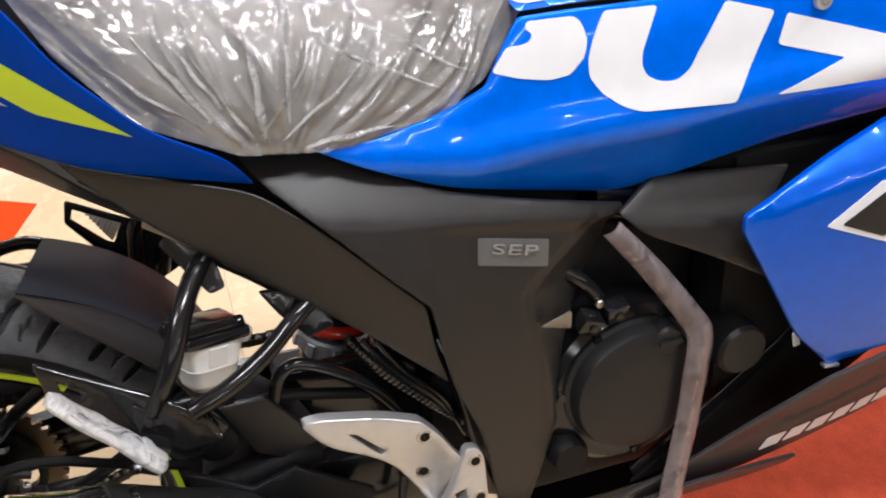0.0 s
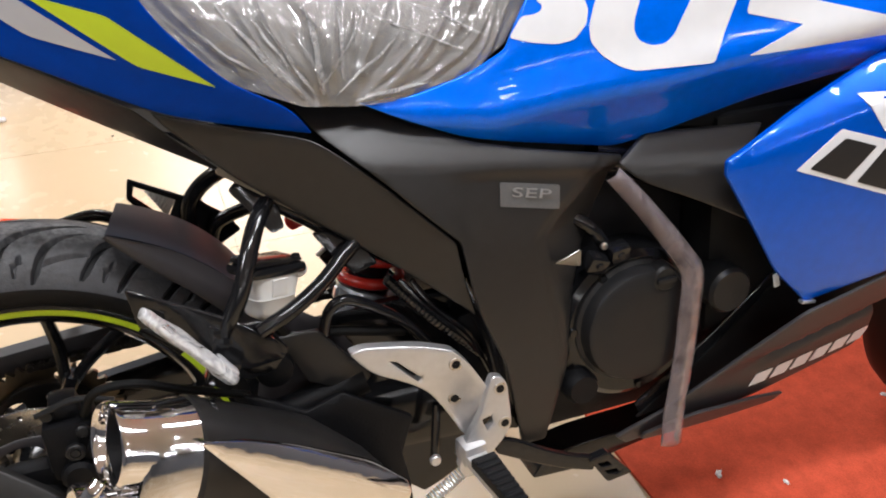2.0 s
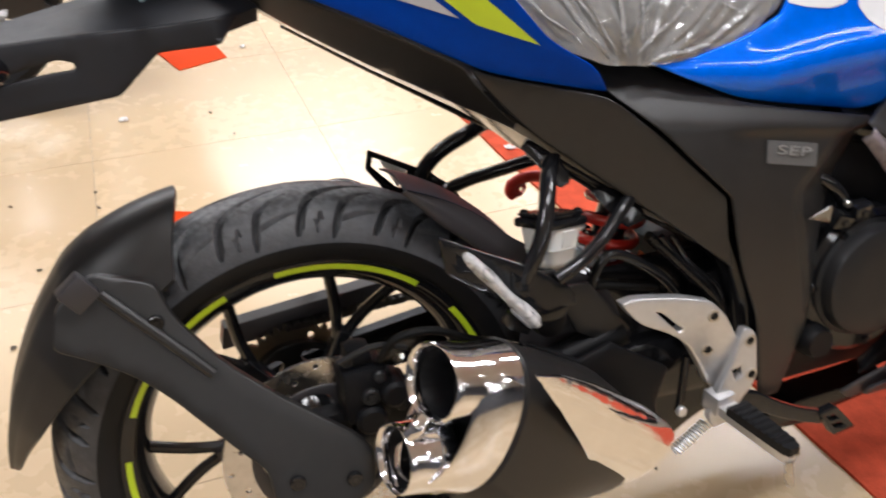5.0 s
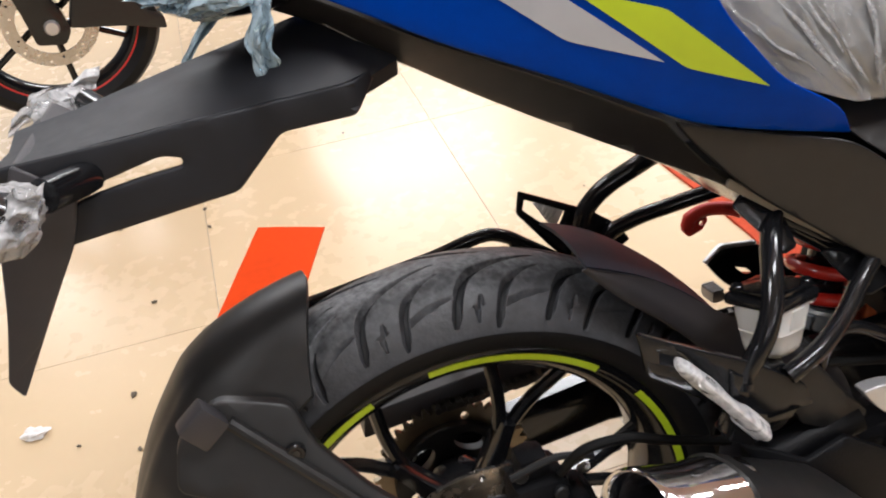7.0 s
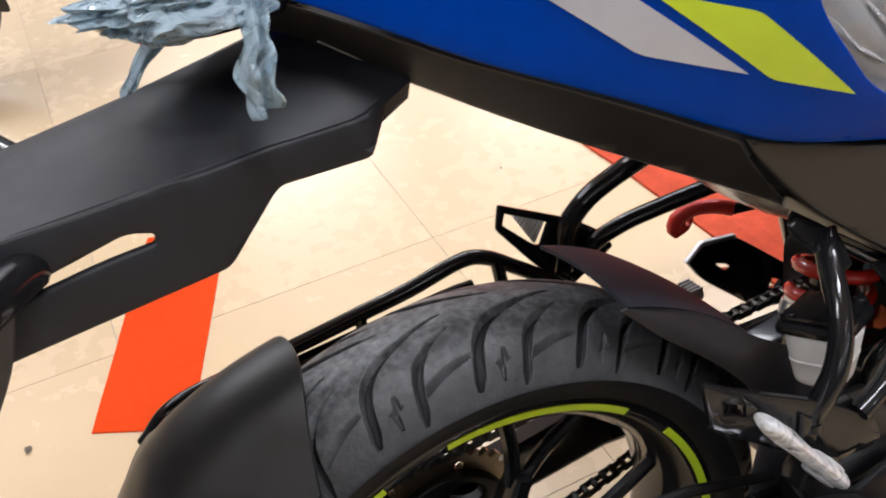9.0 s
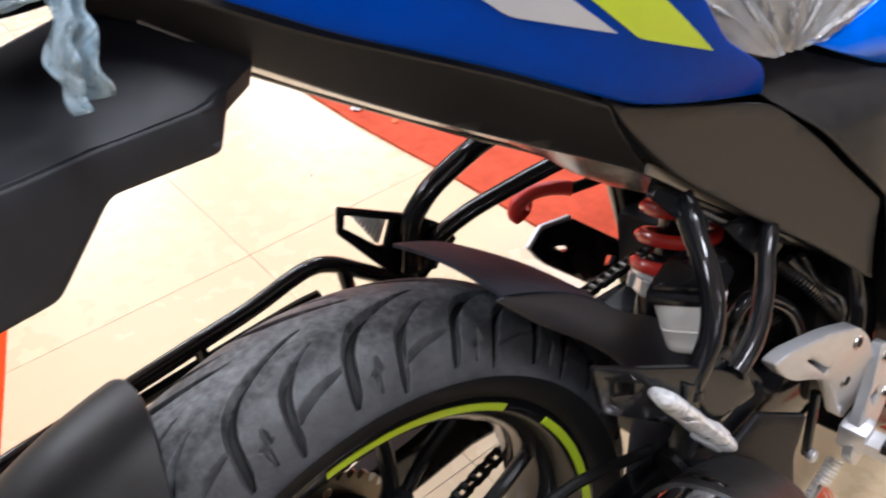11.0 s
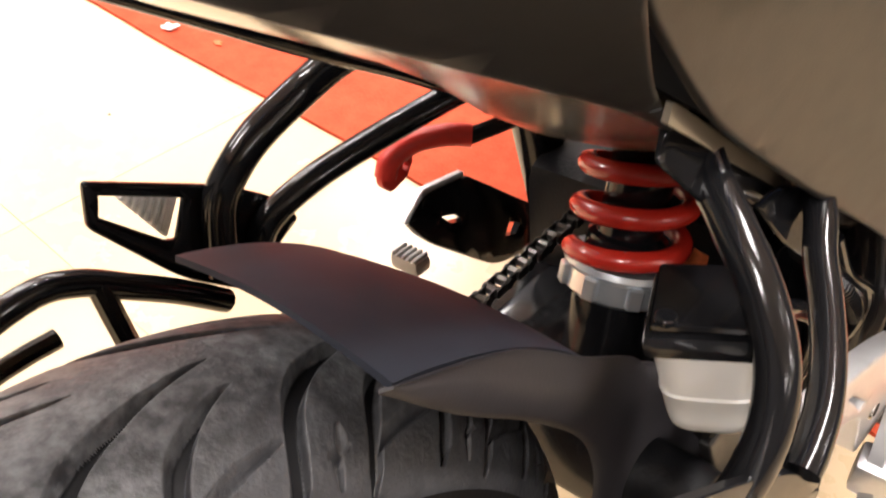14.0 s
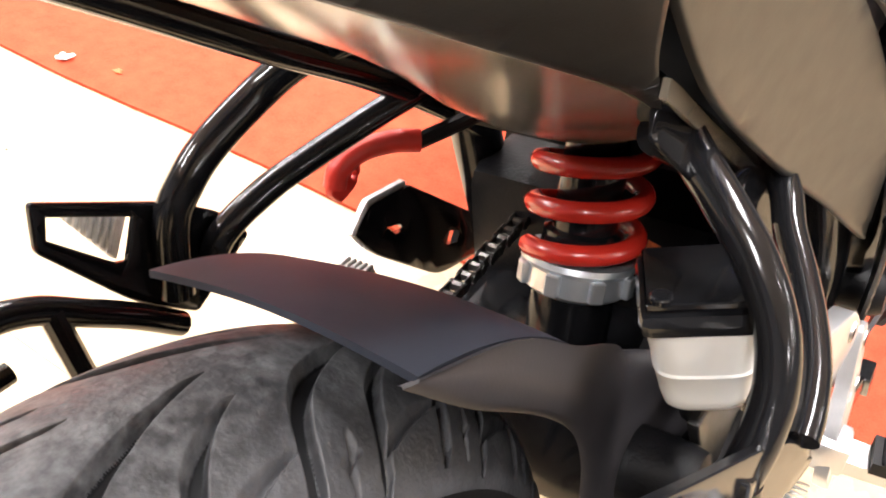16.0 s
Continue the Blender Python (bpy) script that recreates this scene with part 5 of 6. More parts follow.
def seat_mesh(n_f, n_s, grow, crumple):
    bm = bmesh.new()
    rows = []
    for i in range(n_f + 1):
        row = []
        for j in range(n_s + 1):
            p = seat_point(i / n_f, j / n_s, grow)
            if crumple:
                ang, far = fan_line(p)
                ang += 0.35 * noise.noise(p * 6)
                pleat = 1 - abs(noise.noise(Vector((ang * 4.0, far * 2.2, 0.3)))) * 2.6
                fine = 1 - abs(noise.noise(Vector((ang * 10.0, far * 5, 5.3)))) * 3.0
                crease = 1 - abs(noise.noise(p * 38)) * 3.0
                n = Vector((0, p.y, max(0.02, p.z - 0.70))).normalized()
                p = p + n * crumple * (0.006 * max(0, pleat) * max(0.3, 1 - far * 2.2) + 0.0015 * max(0, fine) + strands(ang, far) + 0.0010 * max(0, crease) + 0.006 * noise.noise(p * 11))
            row.append(bm.verts.new(p))
        rows.append(row)
    for q, r in zip(rows, rows[1:]):
        for k in range(n_s):
            bm.faces.new((q[k], q[k + 1], r[k + 1], r[k]))
    if crumple:
        uv = bm.loops.layers.uv.new("fan")
        for face in bm.faces:
            for loop in face.loops:
                ang, far = fan_line(loop.vert.co)
                loop[uv].uv = (ang * 11, far * 6)
    return bm


seat_bm = seat_mesh(40, 40, 0, 0)
seat_bm.faces.new([v for v in seat_bm.verts if abs(v.co.x - 0.165) < 1e-5])
seat_bm.faces.new([v for v in seat_bm.verts if abs(v.co.x - 0.58) < 1e-5][::-1])
seat = part("seat", seat_bm, SEAT, bike, "dark vinyl rider seat under crumpled clear packing film")
part("seat_film", seat_mesh(230, 260, 0.003, 1.0), SEAT_FILM, seat, "crumpled clear plastic packing film", angle=180)


def film_fold(x0, z0, x1, z1, width, seed):
    """A doubled crease of film lying along the seat's side, thinning out at its ends."""
    pts = []
    for i in range(25):
        f = i / 24
        x, z = x0 + (x1 - x0) * f + 0.004 * noise.noise((f * 3, seed, 0.5)), z0 + (z1 - z0) * f + 0.004 * noise.noise((f * 3, seed, 4.5))
        low, top = seat_point((x - 0.165) / 0.415, 0.0).z, seat_point((x - 0.165) / 0.415, 0.5).z
        rise = min(0.97, max(0.0, (z - low) / (top - low)))
        sn = rise ** (1 / 0.62)
        half = -seat_point((x - 0.165) / 0.415, 0.0, 0.010).y
        pts.append(Vector((x, -half * (1 - sn * sn) ** 0.31, z)))
    return tube_into(bmesh.new(), pts, width, 8, lambda f: 0.15 + 0.85 * math.sin(math.pi * min(1, f * 1.15 + 0.05)) ** 0.6 * (0.8 + 0.4 * noise.noise((f * 7, seed, 1.0))), 0.45)


for k, fold in enumerate(((0.334, 0.722, 0.265, 0.815, 0.0050), (0.321, 0.755, 0.289, 0.812, 0.0030), (0.351, 0.726, 0.349, 0.812, 0.0065), (0.372, 0.735, 0.379, 0.812, 0.0035), (0.403, 0.797, 0.520, 0.742, 0.0020),
                          (0.438, 0.806, 0.538, 0.757, 0.0022), (0.385, 0.716, 0.469, 0.724, 0.0035), (0.348, 0.728, 0.412, 0.802, 0.0022), (0.341, 0.730, 0.303, 0.803, 0.0028), (0.362, 0.724, 0.458, 0.790, 0.0018), (0.300, 0.745, 0.240, 0.800, 0.0022))):
    part("film_fold", film_fold(*fold, k * 2.7), FILM_FOLD, seat, "white crease in the packing film", angle=180)


def crumpled(center, size, seed, n=40, rough=0.35):
    """A loose bag of film, blown up and folded."""
    bm = bmesh.new()
    bmesh.ops.create_icosphere(bm, subdivisions=5, radius=1.0)
    for v in bm.verts:
        q = v.co + Vector((seed, seed * 0.7, -seed))
        k = 1 + rough * noise.noise(q * 1.3) + rough * 0.5 * abs(noise.noise(q * Vector((2.2, 2.2, 5.0)))) + rough * 0.22 * noise.noise(q * 6.0)
        v.co = Vector((v.co.x * size[0], v.co.y * size[1], v.co.z * size[2])) * k + Vector(center)
    return bm


def wisp(line, width, across, seed):
    """A hanging strip of film, gathered and twisted."""
    bm = bmesh.new()
    rows, pts = [], spline(line, 10)
    for i, p in enumerate(pts):
        f = i / (len(pts) - 1)
        w = width * (0.7 + 0.5 * noise.noise((f * 4, seed, 0.2)))
        row = []
        for j in range(15):
            s = -1 + j / 7
            fold = Vector((0.25, -1, 0.1)) * (0.006 * math.sin(s * 5 + f * 3 + seed) + 0.007 * noise.noise((s * 2.2, f * 6, seed)))
            row.append(p + Vector(across) * s * w + fold)
        rows.append(row + [q + Vector((0, 0.0006, 0)) for q in row[::-1]])
    return sections_into(bm, rows)


# rear fender with its two indicators
fend_y = lambda x, z: float(np.interp(x, [-0.30, -0.142, -0.10, -0.044, -0.012], [-0.098, -0.092, -0.080, -0.084, -0.052]))
FEND = [(-0.300, 0.799), (-0.204, 0.799), (-0.165, 0.801), (-0.098, 0.798), (-0.050, 0.800), (-0.016, 0.802), (-0.043, 0.775), (-0.102, 0.774), (-0.142, 0.741), (-0.200, 0.737), (-0.272, 0.732), (-0.266, 0.757), (-0.246, 0.764), (-0.204, 0.769), (-0.176, 0.770), (-0.175, 0.776), (-0.189, 0.781), (-0.246, 0.770), (-0.262, 0.778), (-0.300, 0.791)]
fender = part("rear_fender", skin(FEND, fend_y, 0.006, 0.008, (), 0.002, 0.006), FENDER, bike, "black textured plastic rear fender")
deck = bmesh.new()
sections_into(deck, [[(x, -w, c - 0.006), (x, -w + 0.003, c), (x, -0.030, top - 0.006), (x, 0.010, top), (x, 0.045, top - 0.008), (x, w, c - 0.010), (x, w - 0.004, c - 0.030), (x, -w + 0.010, c - 0.020)]
                     for x, c, top, w in ((0.0, 0.808, 0.845, 0.050), (-0.05, 0.800, 0.845, 0.082), (-0.10, 0.798, 0.835, 0.079), (-0.165, 0.801, 0.823, 0.091), (-0.25, 0.799, 0.806, 0.095), (-0.30, 0.797, 0.799, 0.096))])
part("fender_deck", deck, FENDER, fender)
part("plate_holder", skin([(-0.285, 0.800), (-0.250, 0.770), (-0.262, 0.735), (-0.300, 0.680), (-0.335, 0.625), (-0.342, 0.640), (-0.325, 0.690), (-0.310, 0.750)], lambda x, z: -0.10, 0.20, 0.03), PLASTIC_SMOOTH, fender)
for s in (-1, 1):
    stem = tube([(-0.240, s * 0.09, 0.778), (-0.262, s * 0.140, 0.785)], 0.012, 12, 1)
    ind = part("indicator", join(stem, crumpled((-0.288, s * 0.162, 0.784), (0.022, 0.032, 0.016), 1.0, rough=0.02)), GLOSS_BLACK, fender, "turn indicator wrapped in film")
    part("indicator_film", crumpled((-0.290, s * 0.162, 0.780), (0.028, 0.042, 0.018), 4.0 + s, rough=0.35), FILM, ind, "crumpled film bag")
    for k, end in enumerate(((-0.348, s * 0.19, 0.765), (-0.253, s * 0.19, 0.796), (-0.318, s * 0.205, 0.755))):
        part("film_tail", wisp([(-0.288, s * 0.155, 0.785), tuple(Vector((-0.288, s * 0.18, 0.795)).lerp(Vector(end), 0.5)), end], 0.016, (0.4, 0.5, 0.75), 2.0 + k + s), FILM, ind, angle=180)
lamp = part("tail_lamp", crumpled((-0.10, 0.0, 0.875), (0.07, 0.07, 0.022), 2.0, rough=0.03), GLOSS_BLACK, bike, "tail lamp wrapped in bluish film")
part("lamp_film", crumpled((-0.115, -0.030, 0.880), (0.055, 0.045, 0.018), 7.0, rough=0.6), FILM_BLUE, lamp, "crumpled bluish film")
part("lamp_film_strip", wisp([(-0.092, -0.085, 0.885), (-0.096, -0.096, 0.865), (-0.102, -0.102, 0.845), (-0.100, -0.105, 0.826)], 0.012, (0.9, 0.1, 0.3), 1.3), FILM_BLUE, lamp, "hanging strip of bluish film", angle=180)
part("lamp_film_strip", wisp([(-0.085, 0.02, 0.880), (-0.115, 0.02, 0.862), (-0.145, 0.03, 0.838), (-0.168, 0.03, 0.812)], 0.019, (0.5, 0.1, 0.8), 4.1), FILM_BLUE, lamp, "hanging strip of bluish film", angle=180)

# underside of the tail
tray = bmesh.new()
rings = []
for x, z, w, d in ((-0.05, 0.838, 0.040, 0.003), (0.0, 0.800, 0.045, 0.004), (0.05, 0.767, 0.051, 0.005), (0.12, 0.723, 0.066, 0.006), (0.19, 0.683, 0.088, 0.006), (0.215, 0.669, 0.096, 0.010), (0.240, 0.654, 0.102, 0.019), (0.270, 0.634, 0.105, 0.021), (0.30, 0.616, 0.104, 0.020), (0.330, 0.598, 0.102, 0.018)):
    back = 0.75 * max(0.0, x - 0.12)
    rings.append([(x + back * (c + 1) * 0.5, w * c if c < 0 else w * 0.75 * c, z - 0.68 * back * (c + 1) * 0.5 - d * (1 - abs(c) ** 1.8) + 0.030 * max(0, c) ** 2) for c in np.linspace(-1, 1, 25)] + [(x + back, w * 0.7, z + 0.05 - 0.68 * back), (x, -w * 0.9, z + 0.05)])
sections_into(tray, rings)
part("undertray", tray, UNDER_FLOOR_SHEEN, bike, "smooth black inner fender under the tail, floor reflection in its colour")
flap = bmesh.new()
sections_into(flap, [[(x + 0.10 * (c + 1), 0.100 * c, z - 0.055 * (c + 1) + 0.006 - 0.016 * (1 - c * c)) for c in np.linspace(-1, 0.6, 15)] + [(x + 0.16, 0.05, z - 0.03), (x, -0.09, z + 0.05)] for x, z in ((0.322, 0.602), (0.350, 0.584), (0.385, 0.562), (0.42, 0.540))])
part("inner_flap", flap, GLOSS_BLACK, bike, "glossy black inner flap in front of the undertray")
LIP_TOP = [(0.244, 0.661), (0.262, 0.648), (0.303, 0.6165), (0.35, 0.582), (0.40, 0.543), (0.45, 0.503)]
# the lip's pale sheen comes from the same tan colour
part("inner_lip", skin(LIP_TOP + [(x - 0.003, z - 0.0075) for x, z in LIP_TOP[::-1]], lambda x, z: -0.1195, 0.003, 0.010, (), 0, 0.001), UNDER_FLOOR_SHEEN, bike, "smooth lower lip of the inner side panel")

# frame tubes
part("subframe", join(tube([(0.292, -0.100, 0.612), (0.325, -0.104, 0.588), (0.37, -0.110, 0.555), (0.50, -0.120, 0.470)], 0.011), tube([(0.05, 0.098, 0.768), (0.131, 0.106, 0.714), (0.20, 0.110, 0.670), (0.269, 0.110, 0.626), (0.367, 0.112, 0.566), (0.50, 0.120, 0.470)], 0.0105),
             tube([(0.24, -0.07, 0.70), (0.42, -0.09, 0.62), (0.55, -0.08, 0.58)], 0.013), tube([(0.24, 0.07, 0.70), (0.42, 0.09, 0.62), (0.55, 0.08, 0.58)], 0.013)), GLOSS_BLACK, bike, "black enamelled steel subframe")
bracket = part("peg_bracket", join(tube([(0.311, -0.090, 0.633), (0.287, -0.114, 0.614), (0.271, -0.136, 0.600), (0.259, -0.156, 0.583), (0.249, -0.170, 0.562), (0.239, -0.176, 0.541), (0.229, -0.176, 0.523), (0.221, -0.173, 0.507), (0.217, -0.169, 0.490)], 0.0093, 18),
               tube([(0.425, -0.100, 0.575), (0.390, -0.125, 0.566), (0.364, -0.142, 0.556), (0.346, -0.151, 0.545), (0.329, -0.162, 0.535), (0.307, -0.174, 0.525), (0.284, -0.183, 0.516), (0.264, -0.187, 0.509), (0.252, -0.188, 0.504)], 0.0082, 18),
               block(-0.014, 0.014, -0.012, 0.012, -0.016, 0.016, 0.004, pose(0.210, -0.184, 0.470, 0, 30, 0))), GLOSS_BLACK, bike, "glossy black tubular passenger footrest bracket")
part("tube_tab", skin([(0.250, 0.631), (0.262, 0.640), (0.273, 0.636), (0.296, 0.610), (0.300, 0.588), (0.286, 0.584)], lambda x, z: -0.118 - 0.45 * (0.62 - z), 0.003, 0.008), GLOSS_BLACK, bracket)
part("tube_tab", skin([(0.327, 0.573), (0.352, 0.572), (0.386, 0.552), (0.392, 0.530), (0.366, 0.524), (0.345, 0.545)], lambda x, z: -0.130 - 0.35 * (0.56 - z), 0.003, 0.008), GLOSS_BLACK, bracket)
part("weld_collar", lathe([(0.0100, -0.004), (0.0118, -0.003), (0.0118, 0.003), (0.0100, 0.004)], 24, axis="Z", m=Matrix.Translation((0.219, -0.171, 0.497)) @ pose(0, 0, 0, -10, 12, 0)), GLOSS_BLACK, bracket)
part("gusset", skin([(0.204, 0.520), (0.214, 0.512), (0.254, 0.512), (0.280, 0.474), (0.262, 0.452), (0.232, 0.448), (0.204, 0.478)], lambda x, z: -0.180, 0.005, 0.010), GLOSS_BLACK, bracket)
P0, P1 = Vector((0.216, -0.196, 0.470)), Vector((0.150, -0.203, 0.556))
pm = Matrix.Translation(P0) @ (P1 - P0).to_track_quat("X", "Y").to_matrix().to_4x4()
def taper_bar(x0, x1, w0, w1, t0, t1):
    bm = bmesh.new()
    rings = []
    for f in (0, 0.04, 0.15, 0.4, 0.7, 0.93, 1.0):
        k = 0.7 if f in (0, 1.0) else 1.0
        w, t = (w0 + (w1 - w0) * f) * k, (t0 + (t1 - t0) * f) * k
        rings.append([Vector((x0 + (x1 - x0) * f, t * math.sin(a), w * math.cos(a))) for a in (2 * math.pi * j / 16 for j in range(16))])
    return sections_into(bm, rings)


peg_bm = taper_bar(0.006, 0.102, 0.0125, 0.0090, 0.005, 0.004)
peg_bm.transform(pm)
rear_peg = part("passenger_footpeg", join(peg_bm, block(-0.004, 0.022, -0.009, 0.009, -0.010, 0.010, 0.004, pm)), material("pale_cast_alloy", (0.50, 0.50, 0.51), 0.5, 0.15, 0.1, 120, 0.1, 500), bike, "folded silver passenger footpeg in clear film")
film_bm = taper_bar(-0.006, 0.112, 0.0185, 0.0135, 0.0075, 0.0060)
bmesh.ops.subdivide_edges(film_bm, edges=film_bm.edges[:], cuts=3, use_grid_fill=True)
for v in film_bm.verts:
    v.co += Vector((0, v.co.y, v.co.z)).normalized() * 0.0025 * noise.noise(Vector((v.co.x * 30, v.co.y * 90, v.co.z * 90)))
film_bm.transform(pm)
part("peg_film", film_bm, FILM_CLEAR, rear_peg, "clear film round the footpeg", angle=180)

# sari guard on the far side
guard = part("sari_guard", join(tube([(0.325, 0.100, 0.612), (0.303, 0.122, 0.601), (0.283, 0.138, 0.585), (0.250, 0.147, 0.567), (0.230, 0.152, 0.550), (0.218, 0.158, 0.528), (0.212, 0.163, 0.480)], 0.0110, 16),
             tube([(0.405, 0.108, 0.546), (0.366, 0.126, 0.535), (0.320, 0.144, 0.522), (0.284, 0.152, 0.514), (0.250, 0.159, 0.499), (0.238, 0.166, 0.470)], 0.0095, 16)), GLOSS_BLACK, bike, "black tubular guard on the far side")
part("guard_plate", skin([(0.149, 0.577), (0.226, 0.535), (0.230, 0.540), (0.240, 0.525), (0.266, 0.505), (0.281, 0.480), (0.227, 0.452), (0.188, 0.486), (0.143, 0.550)], lambda x, z: 0.168, 0.004, 0.008, [[(0.155, 0.565), (0.203, 0.538), (0.191, 0.515), (0.184, 0.518), (0.151, 0.553)]]), GLOSS_BLACK, guard, "flat black bracket plate")
reflector = part("reflector", skin([(0.164, 0.561), (0.205, 0.538), (0.189, 0.513)], lambda x, z: 0.176, 0.004, 0.010), LENS, guard, "clear ribbed reflector")
for k in range(7):
    f = 0.15 + 0.11 * k
    a, b = Vector((0.164, 0.1745, 0.560)).lerp(Vector((0.204, 0.1745, 0.538)), f), Vector((0.164, 0.1745, 0.560)).lerp(Vector((0.189, 0.1745, 0.515)), f)
    part("reflector_rib", tube([a, b], 0.0016, 6, 1), LENS, reflector)
part("guard_rail", join(tube([(0.205, 0.158, 0.463), (0.175, 0.154, 0.492), (0.147, 0.152, 0.515), (0.120, 0.152, 0.535), (0.092, 0.152, 0.542), (0.035, 0.152, 0.532), (-0.02, 0.152, 0.526), (-0.10, 0.152, 0.517), (-0.20, 0.150, 0.508), (-0.24, 0.15, 0.48)], 0.0080, 12),
     tube([(0.130, 0.150, 0.530), (0.134, 0.150, 0.485), (0.14, 0.150, 0.45)], 0.007, 10, 2), tube([(0.02, 0.150, 0.506), (0.03, 0.150, 0.47), (0.05, 0.15, 0.42)], 0.007, 10, 2), tube([(0.10, 0.150, 0.512), (0.06, 0.150, 0.512), (-0.09, 0.150, 0.502), (-0.20, 0.15, 0.490)], 0.006, 10), tube([(-0.02, 0.150, 0.528), (-0.02, 0.150, 0.50)], 0.006, 10, 1)), GLOSS_BLACK, guard, "black rail beside the far side of the tyre")

# shock absorber
S0, S1 = Vector((0.446, -0.010, 0.557)), Vector((0.390, -0.010, 0.392))
sd = (S1 - S0).normalized()
sm = Matrix.Translation(S0) @ sd.to_track_quat("Z", "Y").to_matrix().to_4x4()
shock = part("shock_absorber", lathe([(0.0005, -0.02), (0.024, -0.02), (0.026, 0.0), (0.022, 0.01), (0.022, 0.10), (0.027, 0.102), (0.029, 0.125), (0.029, 0.26), (0.0005, 0.262)], 36, closed=False, axis="Z", m=sm), GLOSS_BLACK, bike, "rear shock absorber with red coil spring")
turns, length = 4.3, 0.125
helix = [sm @ Vector((0.036 * math.cos(a), 0.036 * math.sin(a), -0.01 + length * k / 220)) for k in range(221) for a in (2 * math.pi * turns * k / 220 + 0.6,)]
coil_bm = bmesh.new()
tube_into(coil_bm, helix, 0.0071, 14)
part("coil_spring", coil_bm, RED_SPRING, shock, "red enamelled coil spring")
ring = part("preload_ring", lathe([(0.028, 0.118), (0.039, 0.118), (0.040, 0.122), (0.0365, 0.126), (0.0365, 0.140), (0.033, 0.143), (0.028, 0.143)], 40, axis="Z", m=sm), ZINC, shock, "notched zinc preload ring")
for k in range(8):
    part("ring_notch", block(-0.005, 0.005, 0.033, 0.041, 0.125, 0.140, 0.001, sm @ pose(0, 0, 0, 0, 0, 45 * k), 1), ZINC, ring)
part("shock_body", lathe([(0.024, 0.141), (0.029, 0.146), (0.029, 0.25), (0.020, 0.26)], 36, axis="Z", m=sm), GLOSS_BLACK, shock)
part("paper_tag", skin([(0.0, 0.0), (0.018, 0.006), (0.022, 0.026), (0.012, 0.034), (0.004, 0.022), (-0.004, 0.012)], lambda x, z: 0.003 * math.sin(x * 300), 0.0008, 0.005, (), 0, 0.002, turn=lambda c: pose(0.438, -0.034, 0.412, 0, 0, -60) @ c), PAPER_ORANGE, shock, "torn orange paper tag")

# brake fluid reservoir
RES = Matrix.Translation((0.272, -0.135, 0.527)) @ pose(0, 0, 0, -6, 10, 24) @ Matrix.Diagonal((1.12, 1.12, 1.1, 1))
res = bmesh.new()
soft_square = [(math.copysign(abs(math.cos(a)) ** 0.5, math.cos(a)), math.copysign(abs(math.sin(a)) ** 0.5, math.sin(a))) for a in (2 * math.pi * k / 28 for k in range(28))]
sections_into(res, [[RES @ Vector((sx * w, sy * d, z)) for sx, sy in soft_square] for z, w, d in ((-0.028, 0.012, 0.011), (-0.0272, 0.016, 0.0145), (-0.0245, 0.0188, 0.0168), (-0.020, 0.0200, 0.018), (-0.008, 0.0225, 0.0200), (-0.0072, 0.0232, 0.0206), (-0.0060, 0.0226, 0.0202), (0.006, 0.0255, 0.0220), (0.016, 0.027, 0.023))])
reservoir = part("brake_reservoir", res, MILK, bike, "milky brake fluid reservoir with black cap")
part("reservoir_cap", join(block(-0.029, 0.029, -0.025, 0.025, 0.014, 0.025, 0.005, RES), block(-0.026, 0.026, -0.022, 0.022, 0.025, 0.029, 0.003, RES)), GLOSS_BLACK, reservoir, "black screw-down cap")
for s in (-1, 1):
    part("cap_screw", bolt(RES @ Vector((s * 0.022, -0.016 * s, 0.0285)), 0.005, 0.003, (0, 0, 1)), GLOSS_BLACK, reservoir)
part("reservoir_bolt", bolt((0.306, -0.132, 0.539), 0.009, 0.008, (0.25, -0.8, 0.5), False), ZINC, reservoir, "zinc mounting bolt")
part("reservoir_window", block(-0.009, 0.009, -0.0015, 0.0015, -0.009, 0.009, 0.001, RES @ pose(0.0, -0.0206, 0.004, 8, 0, 0), 1), MILK, reservoir)
part("reservoir_hose", tube([(0.268, -0.14, 0.495), (0.29, -0.13, 0.46), (0.34, -0.12, 0.45), (0.42, -0.12, 0.43)], 0.006, 10), DARK, reservoir)

# cable clip and far footrest plate
cable = part("cable", tube([(0.54, 0.03, 0.545), (0.47, 0.060, 0.528), (0.425, 0.088, 0.516), (0.393, 0.108, 0.509)], 0.0060, 10), DARK, bike, "black cable in a red sleeve")
part("red_sleeve", join(tube([(0.395, 0.107, 0.509), (0.382, 0.122, 0.511), (0.365, 0.137, 0.508), (0.350, 0.145, 0.499), (0.345, 0.147, 0.487)], 0.0082, 12), skin([(0.343, 0.504), (0.366, 0.508), (0.372, 0.490), (0.364, 0.479), (0.346, 0.474), (0.338, 0.484)], lambda x, z: 0.143, 0.007, 0.008, [[(0.3635 + 0.0035 * math.cos(a), 0.488 + 0.0035 * math.sin(a)) for a in (0, 0.8, 1.6, 2.4, 3.2, 4.0, 4.8, 5.6)]])), RED_RUBBER, cable, "red rubber sleeve")
part("far_plate", skin([(0.382, 0.416), (0.404, 0.432), (0.456, 0.424), (0.542, 0.350), (0.581, 0.318), (0.569, 0.290), (0.487, 0.310), (0.400, 0.388)], lambda x, z: 0.167, 0.008, 0.012, [[(0.421, 0.402), (0.436, 0.396), (0.448, 0.384), (0.432, 0.389)], [(0.510, 0.346), (0.527, 0.336), (0.520, 0.327), (0.504, 0.334)]]), GLOSS_BLACK, bike, "black plate of the far footrest")
